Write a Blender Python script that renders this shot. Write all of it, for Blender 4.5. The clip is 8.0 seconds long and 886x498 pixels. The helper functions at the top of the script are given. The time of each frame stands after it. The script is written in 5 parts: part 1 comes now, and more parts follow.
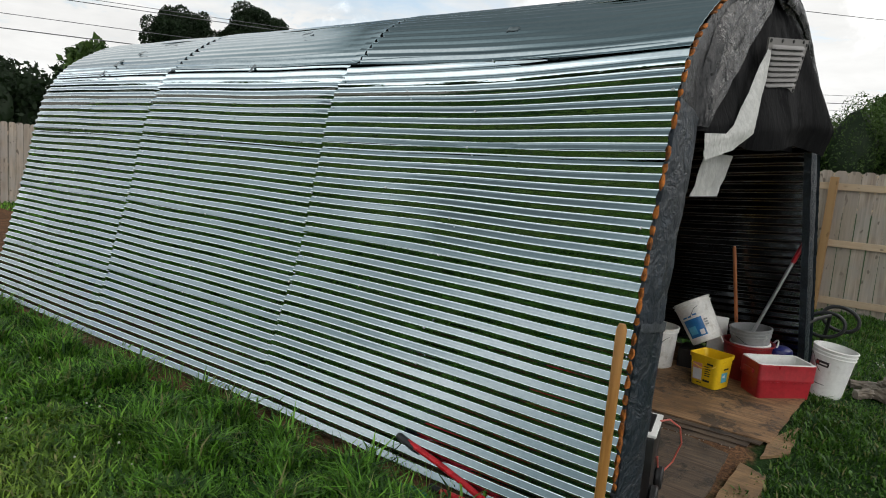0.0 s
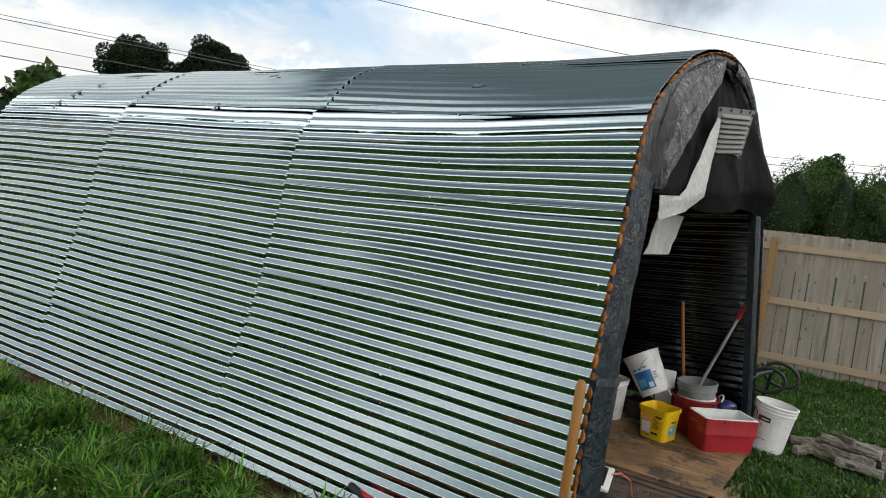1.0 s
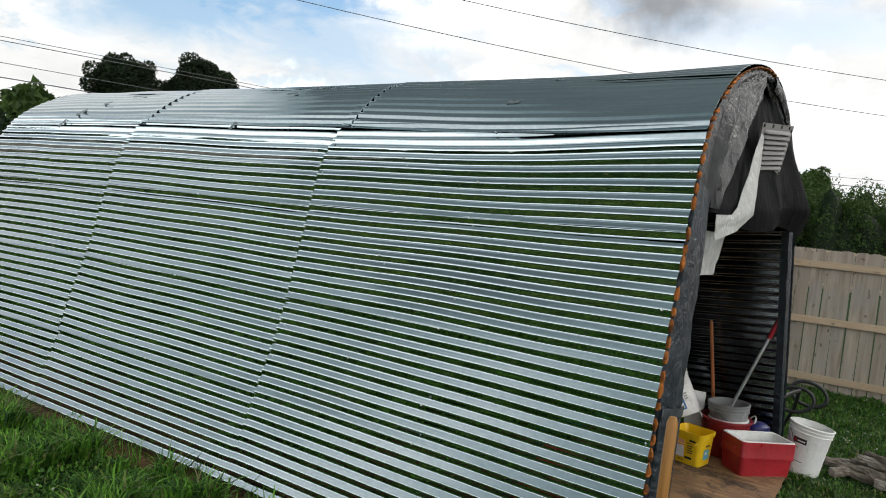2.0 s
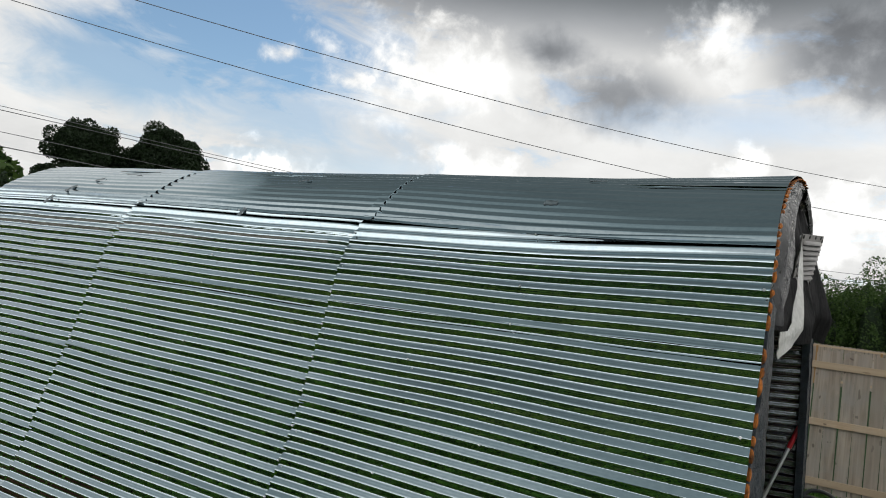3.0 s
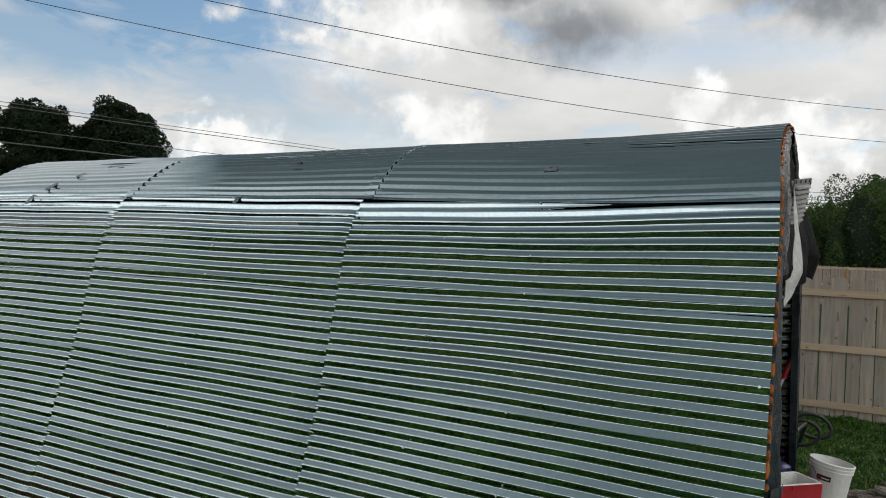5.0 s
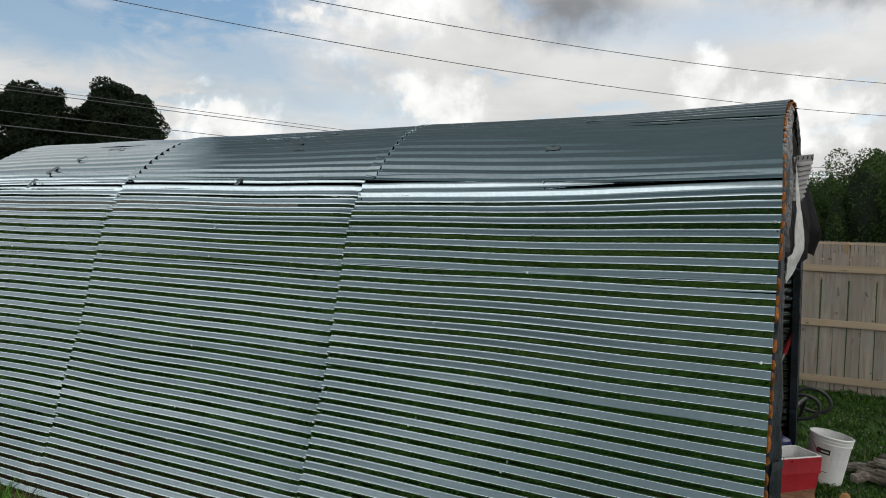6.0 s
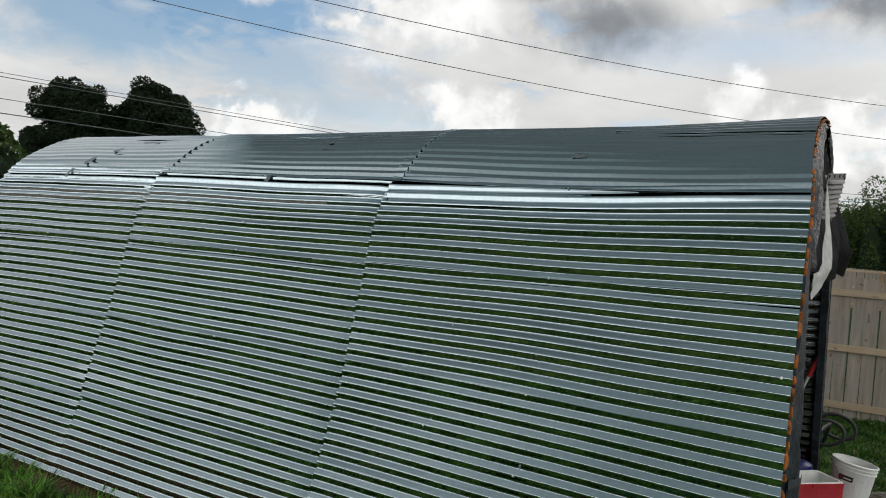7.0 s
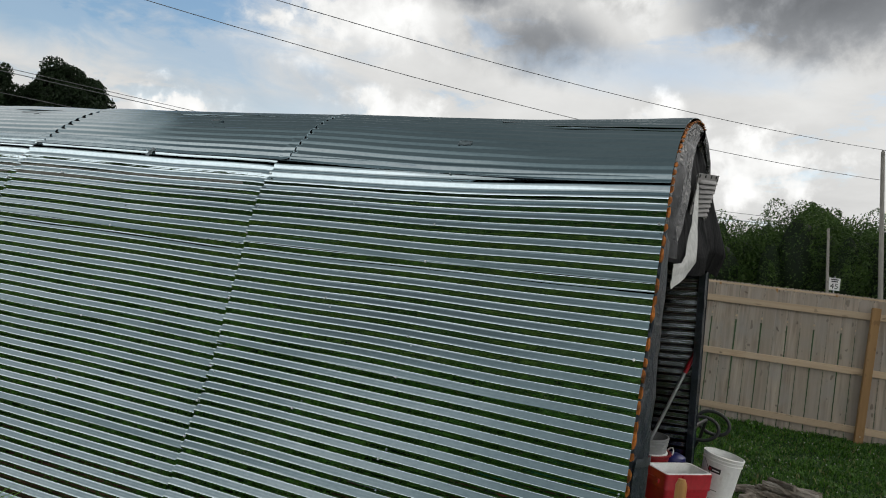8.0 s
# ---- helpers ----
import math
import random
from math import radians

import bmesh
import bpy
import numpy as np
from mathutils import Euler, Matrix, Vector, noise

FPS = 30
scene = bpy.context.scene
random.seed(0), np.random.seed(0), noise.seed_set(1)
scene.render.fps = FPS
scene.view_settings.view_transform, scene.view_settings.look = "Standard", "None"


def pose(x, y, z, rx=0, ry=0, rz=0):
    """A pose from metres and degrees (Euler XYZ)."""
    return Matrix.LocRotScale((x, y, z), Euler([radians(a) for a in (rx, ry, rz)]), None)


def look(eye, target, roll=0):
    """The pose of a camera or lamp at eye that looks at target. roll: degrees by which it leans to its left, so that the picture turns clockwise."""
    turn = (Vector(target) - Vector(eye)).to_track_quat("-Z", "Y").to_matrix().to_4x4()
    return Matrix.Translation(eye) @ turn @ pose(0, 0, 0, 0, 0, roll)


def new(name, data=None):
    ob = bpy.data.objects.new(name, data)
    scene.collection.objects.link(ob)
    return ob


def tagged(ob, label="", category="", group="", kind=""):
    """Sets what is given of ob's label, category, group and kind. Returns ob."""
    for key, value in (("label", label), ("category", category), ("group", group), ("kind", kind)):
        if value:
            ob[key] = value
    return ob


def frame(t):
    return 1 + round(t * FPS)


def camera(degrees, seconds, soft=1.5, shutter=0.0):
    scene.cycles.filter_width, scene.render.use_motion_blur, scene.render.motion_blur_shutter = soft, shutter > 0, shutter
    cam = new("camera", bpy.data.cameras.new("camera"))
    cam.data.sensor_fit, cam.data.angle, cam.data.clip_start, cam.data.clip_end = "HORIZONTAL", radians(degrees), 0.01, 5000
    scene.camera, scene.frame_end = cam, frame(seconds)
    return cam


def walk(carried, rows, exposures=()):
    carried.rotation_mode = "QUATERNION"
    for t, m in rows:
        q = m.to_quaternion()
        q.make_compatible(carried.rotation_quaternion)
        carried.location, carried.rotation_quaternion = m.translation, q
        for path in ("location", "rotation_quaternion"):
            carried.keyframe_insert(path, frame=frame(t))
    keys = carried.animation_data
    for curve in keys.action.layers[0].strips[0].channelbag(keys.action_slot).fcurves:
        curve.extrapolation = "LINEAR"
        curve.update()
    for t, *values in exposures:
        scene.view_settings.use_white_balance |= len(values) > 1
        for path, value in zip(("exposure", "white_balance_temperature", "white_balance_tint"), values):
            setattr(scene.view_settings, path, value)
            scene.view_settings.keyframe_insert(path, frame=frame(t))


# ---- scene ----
cam = camera(66.8, 8.0, soft=1.0)
PATH = [
    (0, (0.938, -2.716, 1.695), (-0.224, -1.108, 1.436), 4.6),
    (0.5, (0.937, -2.74, 1.714), (-0.222, -1.117, 1.559), 4.0),
    (1, (0.91, -2.769, 1.728), (-0.151, -1.078, 1.607), 7.1),
    (2.5, (0.337, -2.798, 1.726), (-0.677, -1.074, 1.732), 6.3),
    (3, (0.095, -2.841, 1.822), (-0.853, -1.088, 1.99), 8.2),
    (3.5, (-0.045, -2.952, 1.88), (-0.982, -1.189, 2.002), 7.0),
    (4, (-0.079, -2.963, 1.894), (-0.973, -1.176, 1.969), 4.2),
    (4.5, (-0.076, -2.977, 1.924), (-0.943, -1.176, 1.986), 3.5),
    (6, (-0.086, -3.015, 1.944), (-0.944, -1.209, 1.912), 2.5),
    (6.5, (-0.064, -3.007, 1.915), (-0.969, -1.224, 1.889), 3.2),
    (7, (-0.058, -3.029, 1.894), (-0.986, -1.257, 1.889), 5.1),
    (7.5, (-0.035, -3.039, 1.871), (-0.875, -1.224, 1.922), 4.6),
    (8, (0.171, -2.88, 1.795), (-0.559, -1.018, 1.83), 7.3),
]
EXPOSURES = [(0.0, 0.22), (0.5, 0.28), (1.2, 0.34), (2.5, 0.28), (3.2, -0.04), (4.5, -0.15), (7.0, -0.15), (8.0, -0.15)]
walk(cam, [(t, look(eye, target, roll)) for t, eye, target, roll in PATH], EXPOSURES)

# ---------------------------------------------------------------- node helpers
class Nodes:
    """Short-hand for building a node tree."""

    def __init__(self, tree):
        self.t = tree
        self.t.nodes.clear()

    def n(self, kind, **sets):
        node = self.t.nodes.new(kind)
        for key, value in sets.items():
            if key == "operation":
                node.operation = value
            elif key == "blend":
                node.blend_type = value
            elif key == "dtype":
                node.data_type = value
            elif key == "dims":
                node.noise_dimensions = value
        return node

    def put(self, socket, value):
        if isinstance(value, bpy.types.NodeSocket):
            self.t.links.new(value, socket)
        elif value is not None:
            if socket.type == "RGBA" and len(value) == 3:
                value = (*value, 1.0)
            socket.default_value = value

    def m(self, op, a, b=None, c=None, clamp=False):
        node = self.n("ShaderNodeMath", operation=op)
        node.use_clamp = clamp
        for sock, v in zip(node.inputs, (a, b, c)):
            self.put(sock, v)
        return node.outputs[0]

    def v(self, op, a, b=None, scale=None):
        node = self.n("ShaderNodeVectorMath", operation=op)
        self.put(node.inputs[0], a)
        if b is not None:
            self.put(node.inputs[1], b)
        if scale is not None:
            self.put(node.inputs["Scale"], scale)
        return node.outputs["Value"] if op in ("DOT_PRODUCT", "LENGTH") else node.outputs[0]

    def ramp(self, fac, lo, hi, a=0.0, b=1.0):
        """Smooth step of fac from lo..hi to a..b."""
        node = self.n("ShaderNodeMapRange")
        node.interpolation_type = "SMOOTHSTEP"
        for sock, v in zip(node.inputs[:5], (fac, lo, hi, a, b)):
            self.put(sock, v)
        return node.outputs[0]

    def noise(self, vec, scale, detail=4.0, rough=0.5, dist=0.0):
        node = self.n("ShaderNodeTexNoise")
        if vec is not None:
            self.put(node.inputs["Vector"], vec)
        node.inputs["Scale"].default_value = scale
        node.inputs["Detail"].default_value = detail
        node.inputs["Roughness"].default_value = rough
        node.inputs["Distortion"].default_value = dist
        return node.outputs[0]

    def mix(self, fac, a, b, blend="MIX"):
        node = self.n("ShaderNodeMix", dtype="RGBA", blend=blend)
        self.put(node.inputs[0], fac)
        self.put(node.inputs[6], a)
        self.put(node.inputs[7], b)
        return node.outputs[2]

    def mix_value(self, fac, a, b):
        return self.m("ADD", self.m("MULTIPLY", self.m("SUBTRACT", 1.0, fac), a), self.m("MULTIPLY", fac, b))

    def coords(self, which="Object"):
        return self.n("ShaderNodeTexCoord").outputs[which]

    def scaled(self, vec, sx, sy, sz):
        node = self.n("ShaderNodeMapping")
        self.put(node.inputs[0], vec)
        node.inputs["Scale"].default_value = (sx, sy, sz)
        return node.outputs[0]

    def random(self):
        return self.n("ShaderNodeObjectInfo").outputs["Random"]

    def island(self):
        return self.n("ShaderNodeNewGeometry").outputs["Random Per Island"]


def direction(az, el):
    a, e = radians(az), radians(el)
    return (math.cos(a) * math.cos(e), math.sin(a) * math.cos(e), math.sin(e))


# ---------------------------------------------------------------- sky and sun
SUN_AZ, SUN_EL = 62.0, 44.0
world = bpy.data.worlds.new("sky")
scene.world = world
world.use_nodes = True
w = Nodes(world.node_tree)
d = w.coords("Generated")
sep = w.n("ShaderNodeSeparateXYZ")
w.put(sep.inputs[0], d)
dx, dy, dz = sep.outputs
up = w.m("MAXIMUM", dz, 0.0)
flat = w.m("ADD", up, 0.16)
comb = w.n("ShaderNodeCombineXYZ")
w.put(comb.inputs[0], w.m("DIVIDE", dx, flat))
w.put(comb.inputs[1], w.m("DIVIDE", dy, flat))
plane = comb.outputs[0]
sky = w.n("ShaderNodeTexSky")
sky.sky_type = "NISHITA"
sky.sun_disc = False
sky.sun_elevation = radians(SUN_EL)
sky.sun_rotation = radians(90.0 - SUN_AZ)
sky.air_density, sky.dust_density, sky.ozone_density = 1.0, 0.6, 1.2
clear = w.v("MULTIPLY", sky.outputs[0], (0.132, 0.142, 0.136))


AZ = w.m("DEGREES", w.m("ARCTAN2", dy, dx))
EL = w.m("DEGREES", w.m("ARCSINE", dz))
ragged = w.m("SUBTRACT", w.noise(d, 17.0, 8.0, 0.58, 0.15), 0.5)
wispy = w.m("SUBTRACT", w.noise(w.scaled(d, 1, 1, 2.6), 7.0, 7.0, 0.6, 0.5), 0.5)


def puff(az, el, wide, tall, edge=0.35, rag=1.6, soft=None):
    """1 inside an oval of the sky, with a ragged or wispy edge; degrees."""
    u = w.m("DIVIDE", w.m("SUBTRACT", AZ, az), wide)
    v_ = w.m("DIVIDE", w.m("SUBTRACT", EL, el), tall)
    r = w.m("SQRT", w.m("ADD", w.m("MULTIPLY", u, u), w.m("MULTIPLY", v_, v_)))
    r = w.m("ADD", r, w.m("MULTIPLY", soft or ragged, rag))
    return w.ramp(r, 1.0 + edge, 1.0 - edge)


fine = w.noise(w.v("ADD", plane, (7.3, 2.1, 4.0)), 2.3, 9.0, 0.62, 0.35)
soft_n = w.noise(w.v("ADD", plane, (1.7, 9.4, 0.0)), 1.1, 5.0, 0.5, 0.2)
# where the cloud cover opens to blue
opened = w.m("MAXIMUM", puff(138, 19.0, 11.5, 4.6, 0.5, 2.2, wispy), w.m("MULTIPLY", puff(133, 13.8, 9, 2.6, 0.8, 3.2, wispy), 0.6))
opened = w.m("MAXIMUM", opened, w.m("MULTIPLY", puff(145, 14.0, 7, 2.6, 0.7, 2.8, wispy), 0.8))
opened = w.m("MAXIMUM", opened, w.m("MULTIPLY", puff(127, 10.5, 7, 1.6, 0.9, 2.6, wispy), 0.45))
opened = w.m("MAXIMUM", opened, w.m("MULTIPLY", puff(95, 17.2, 8.5, 1.4, 0.9, 2.4, wispy), 0.4))
opened = w.m("MAXIMUM", opened, w.m("MULTIPLY", w.ramp(fine, 0.56, 0.66), 0.35))
cover = w.m("SUBTRACT", 1.0, w.m("MULTIPLY", opened, 1.08), clamp=True)
# broad brightness of the overcast: heavy cloud overhead to the north, lighter to the south,
# bright thin cloud in the west, an open bright strip low in the south, and an added bright east
mottle = w.m("ADD", w.m("MULTIPLY", soft_n, 0.55), w.m("MULTIPLY", fine, 0.45))
south = w.ramp(dy, 0.12, -0.18)
high = w.m("ADD", w.m("ADD", 0.15, w.m("MULTIPLY", south, 0.13)), w.m("MULTIPLY", w.ramp(dy, -0.14, -0.5), w.ramp(dx, -0.34, -0.72, 0.015, 0.62)))
west = w.mix_value(south, w.ramp(dx, -0.66, -0.77, 0.0, 0.66), w.ramp(dx, -0.42, -0.96, 0.10, 0.54))
# unseen brightness added in the east to light the hut's entry
east = w.ramp(dx, 0.15, 0.55, 0.0, 1.35)
high = w.m("MAXIMUM", high, w.m("MAXIMUM", west, east))
strip = w.m("ADD", w.m("MULTIPLY", south, 1.0), 0.80)
level = w.m("ADD", high, w.m("MULTIPLY", w.m("SUBTRACT", strip, high), w.ramp(dz, w.m("ADD", 0.47, w.m("MULTIPLY", south, -0.13)), w.m("ADD", 0.33, w.m("MULTIPLY", south, -0.10)))))
shade = w.m("ADD", 1.0, w.m("MULTIPLY", w.m("SUBTRACT", 0.5, mottle), w.m("ADD", 0.9, w.m("MULTIPLY", south, -0.7))))
level = w.m("MULTIPLY", level, shade)
heaps = None
for spot in ((133.2, 8.6, 2.7, 1.7, 0.5, 4.5), (117.0, 11.2, 3.4, 2.0, 0.7, 5.0), (119.5, 12.6, 1.6, 1.2, 0.7, 5.0), (113.6, 10.4, 1.6, 1.0, 0.8, 5.0), (95.2, 13.0, 2.8, 1.6, 0.6, 5.0),
             (91.0, 11.6, 2.6, 1.2, 0.7, 5.5), (86.5, 10.0, 2.8, 1.6, 0.8, 6.0), (121.5, 19.0, 6.0, 3.4, 0.7, 4.0), (128.0, 17.6, 2.2, 1.4, 0.8, 5.0), (134.0, 18.5, 1.3, 0.6, 0.8, 5.0),
             (98.0, 22.0, 3.4, 2.2, 0.9, 4.0)):
    one = puff(*spot)
    heaps = one if heaps is None else w.m("MAXIMUM", heaps, one)
level = w.m("ADD", w.m("MULTIPLY", level, w.m("SUBTRACT", 1.0, heaps)), w.m("MULTIPLY", heaps, w.m("ADD", 0.98, w.m("MULTIPLY", ragged, -1.0))))
cover = w.m("MAXIMUM", cover, heaps)
dark_cloud = w.m("MAXIMUM", puff(105.4, 19.0, 5.2, 2.0, 0.9, 2.6), puff(111.6, 22.0, 2.7, 1.3, 0.9, 2.6))
dark_cloud = w.m("MAXIMUM", dark_cloud, puff(84.0, 21.8, 8.0, 3.3, 0.7, 2.6))
level = w.m("MULTIPLY", level, w.m("SUBTRACT", 1.0, w.m("MULTIPLY", dark_cloud, w.m("ADD", 0.64, w.m("MULTIPLY", ragged, 0.4)))))
cover = w.m("MAXIMUM", cover, dark_cloud)
tint = w.mix(w.ramp(level, 0.15, 0.8), w.mix(w.ramp(dz, 0.40, 0.55), (0.93, 0.98, 1.05), (0.82, 1.0, 1.04)), (1.0, 1.0, 0.985))
cloud = w.v("SCALE", tint, scale=level)
cover = w.m("MAXIMUM", cover, w.ramp(dz, 0.40, 0.55))
mixed = w.mix(cover, clear, cloud)
bg = w.n("ShaderNodeBackground")
w.put(bg.inputs[0], mixed)
bg.inputs[1].default_value = 1.0
out = w.n("ShaderNodeOutputWorld")
w.put(out.inputs[0], bg.outputs[0])

sun_data = bpy.data.lights.new("sun", "SUN")
sun_data.energy, sun_data.angle, sun_data.color = 0.6, radians(24), (1.0, 0.96, 0.9)
sun = new("sun", sun_data)
sun.matrix_world = look(Vector(direction(SUN_AZ, SUN_EL)) * 50, (0, 0, 0))


# ---------------------------------------------------------------- materials
def material(name):
    mat = bpy.data.materials.new(name)
    mat.use_nodes = True
    k = Nodes(mat.node_tree)
    bsdf = k.n("ShaderNodeBsdfPrincipled")
    o = k.n("ShaderNodeOutputMaterial")
    k.put(o.inputs[0], bsdf.outputs[0])
    return mat, k, bsdf


def bump(k, bsdf, height, strength=0.3, dist=0.01):
    b = k.n("ShaderNodeBump")
    b.inputs["Strength"].default_value = strength
    b.inputs["Distance"].default_value = dist
    k.put(b.inputs["Height"], height)
    k.put(bsdf.inputs["Normal"], b.outputs[0])


def plain(name, col, rough=0.5, metal=0.0, vary=0.12, scale=9.0, relief=0.1, spec=0.5, grime=None):
    """A painted, moulded or cast surface with slight mottling, grime and relief."""
    mat, k, b = material(name)
    c = k.coords()
    big_n = k.noise(c, scale, 5.0, 0.6)
    fine_n = k.noise(c, scale * 9, 4.0, 0.6)
    lo = tuple(max(0.0, x * (1 - 2 * vary)) for x in col)
    hi = tuple(min(1.0, x * (1 + vary)) for x in col)
    colour = k.mix(k.ramp(k.m("ADD", k.m("MULTIPLY", big_n, 0.6), k.m("MULTIPLY", fine_n, 0.4)), 0.35, 0.65), lo, hi)
    if grime:
        spots = k.ramp(k.noise(k.v("ADD", c, (3, 1, 8)), scale * 1.7, 8.0, 0.7, 0.4), 0.54, 0.72, 0.0, grime[1])
        colour = k.mix(spots, colour, grime[0])
    k.put(b.inputs["Base Color"], colour)
    k.put(b.inputs["Roughness"], k.ramp(big_n, 0.3, 0.7, max(0.03, rough - 0.08), min(1.0, rough + 0.1)))
    b.inputs["Metallic"].default_value = metal
    b.inputs["Specular IOR Level"].default_value = spec
    if relief:
        bump(k, b, fine_n, relief, 0.004)
    return mat


def make_galvanised():
    mat, k, b = material("galvanised_steel")
    c = k.coords()
    r = k.random()
    off = k.v("ADD", c, k.v("SCALE", (31.0, 17.0, 5.0), scale=r))
    spangle = k.noise(k.scaled(off, 30, 55, 55), 1.0, 3.0, 0.6)
    streak = k.noise(k.scaled(off, 0.8, 7, 7), 1.0, 6.0, 0.62, 0.3)
    stain = k.ramp(k.noise(off, 2.2, 7.0, 0.68, 0.5), 0.56, 0.74)
    col = k.mix(k.ramp(spangle, 0.3, 0.7), (0.425, 0.51, 0.55), (0.48, 0.565, 0.60))
    col = k.mix(k.ramp(streak, 0.42, 0.68, 0.0, 0.22), col, (0.66, 0.74, 0.76))
    col = k.mix(k.m("MULTIPLY", stain, 0.3), col, (0.40, 0.45, 0.46))
    k.put(b.inputs["Base Color"], col)
    b.inputs["Metallic"].default_value = 1.0
    rough = k.m("ADD", k.ramp(streak, 0.3, 0.7, 0.012, 0.030), k.m("MULTIPLY", stain, 0.03))
    k.put(b.inputs["Roughness"], rough)
    dents = k.noise(k.scaled(off, 1.6, 5, 5), 1.0, 4.0, 0.55)
    h = k.m("ADD", k.m("MULTIPLY", dents, 0.9), k.m("MULTIPLY", spangle, 0.004))
    bump(k, b, h, 0.12, 0.010)
    return mat


def make_wood(name, dark, light, grey=(0.3, 0.28, 0.25), weather=0.3, rough=0.7, along="Z", stretch=14.0, grain=22.0):
    mat, k, b = material(name)
    c = k.coords()
    r = k.random()
    c = k.v("ADD", c, k.v("SCALE", (13.0, 29.0, 7.0), scale=r))
    s = {"X": (1 / stretch, 1, 1), "Y": (1, 1 / stretch, 1), "Z": (1, 1, 1 / stretch)}[along]
    fibre = k.noise(k.scaled(c, *(v * grain for v in s)), 1.0, 6.0, 0.65, 0.6)
    rings = k.noise(k.scaled(c, *(v * grain * 0.35 for v in s)), 1.0, 3.0, 0.5, 1.5)
    blotch = k.noise(c, 3.0, 5.0, 0.6)
    knots = k.ramp(k.noise(k.scaled(c, *(max(v, 0.55) * 17 for v in s)), 1.0, 1.0, 0.3, 0.2), 0.69, 0.74)
    col = k.mix(k.ramp(k.m("ADD", k.m("MULTIPLY", fibre, 0.5), k.m("MULTIPLY", rings, 0.5)), 0.32, 0.66), dark, light)
    col = k.mix(k.m("MULTIPLY", k.ramp(blotch, 0.35, 0.7), weather), col, grey)
    col = k.mix(k.m("MULTIPLY", knots, 0.7), col, tuple(x * 0.3 for x in dark))
    col = k.mix(k.ramp(r, 0.0, 1.0, 0.0, 0.6), col, tuple(x * 0.62 for x in light))
    k.put(b.inputs["Base Color"], col)
    b.inputs["Roughness"].default_value = rough
    b.inputs["Specular IOR Level"].default_value = 0.3
    bump(k, b, fibre, 0.4, 0.004)
    return mat


def make_tarp(name, col, rough, crease=0.6, sheen_grey=None, drop=3.6):
    """Plastic sheeting: creased and dusty."""
    mat, k, b = material(name)
    c = k.coords()
    wr = k.noise(k.scaled(c, 11, 11, drop), 1.0, 7.0, 0.6, 1.4)
    fine_n = k.noise(c, 38.0, 5.0, 0.6, 0.5)
    dust = k.ramp(k.noise(k.scaled(c, 5, 5, drop * 0.55), 1.0, 8.0, 0.7, 0.8), 0.46, 0.68)
    base = k.mix(k.ramp(fine_n, 0.35, 0.65), tuple(x * 0.8 for x in col), col)
    if sheen_grey:
        base = k.mix(k.m("MULTIPLY", dust, 0.75), base, sheen_grey)
    k.put(b.inputs["Base Color"], base)
    k.put(b.inputs["Roughness"], k.ramp(dust, 0.0, 1.0, rough, min(1, rough + 0.25)))
    b.inputs["Specular IOR Level"].default_value = 0.5 if sheen_grey else 0.04
    bump(k, b, k.m("ADD", wr, k.m("MULTIPLY", fine_n, 0.25)), crease, 0.03)
    return mat


def make_ground():
    mat, k, b = material("lawn_soil")
    c = k.coords()
    big_n = k.noise(c, 0.45, 6.0, 0.6, 0.4)
    mid_n = k.noise(c, 3.5, 8.0, 0.66, 0.5)
    fine_n = k.noise(c, 40.0, 6.0, 0.7)
    green = k.mix(k.ramp(big_n, 0.35, 0.65), (0.014, 0.040, 0.009), (0.028, 0.066, 0.014))
    green = k.mix(k.ramp(fine_n, 0.35, 0.65), (0.009, 0.026, 0.006), green)
    soil = k.mix(k.ramp(mid_n, 0.35, 0.65), (0.10, 0.052, 0.028), (0.27, 0.14, 0.07))
    soil = k.mix(k.ramp(fine_n, 0.4, 0.62), (0.09, 0.05, 0.03), soil)
    sp = k.n("ShaderNodeSeparateXYZ")
    k.put(sp.inputs[0], c)
    # the bare strip that the eaves drip on, and the trodden entry
    strip = k.m("SUBTRACT", k.ramp(k.m("ABSOLUTE", k.m("ADD", sp.outputs[1], 0.02)), 0.03, 0.24, 1.0, 0.0),
                k.m("MULTIPLY", k.ramp(sp.outputs[0], 0.0, 0.5), 1.0))
    inside = k.m("MULTIPLY", k.m("MULTIPLY", k.ramp(sp.outputs[1], -0.1, 0.1), k.ramp(sp.outputs[1], 3.5, 3.7, 1.0, 0.0)),
                 k.ramp(sp.outputs[0], 0.0, 0.5, 1.0, 0.0))
    bare = k.m("ADD", k.m("MAXIMUM", strip, inside), k.m("MULTIPLY", k.m("SUBTRACT", mid_n, 0.5), 1.6))
    bare = k.ramp(bare, 0.35, 0.75)
    k.put(b.inputs["Base Color"], k.mix(bare, green, soil))
    b.inputs["Roughness"].default_value = 0.95
    b.inputs["Specular IOR Level"].default_value = 0.15
    bump(k, b, k.m("ADD", mid_n, k.m("MULTIPLY", fine_n, 0.4)), 0.6, 0.04)
    return mat


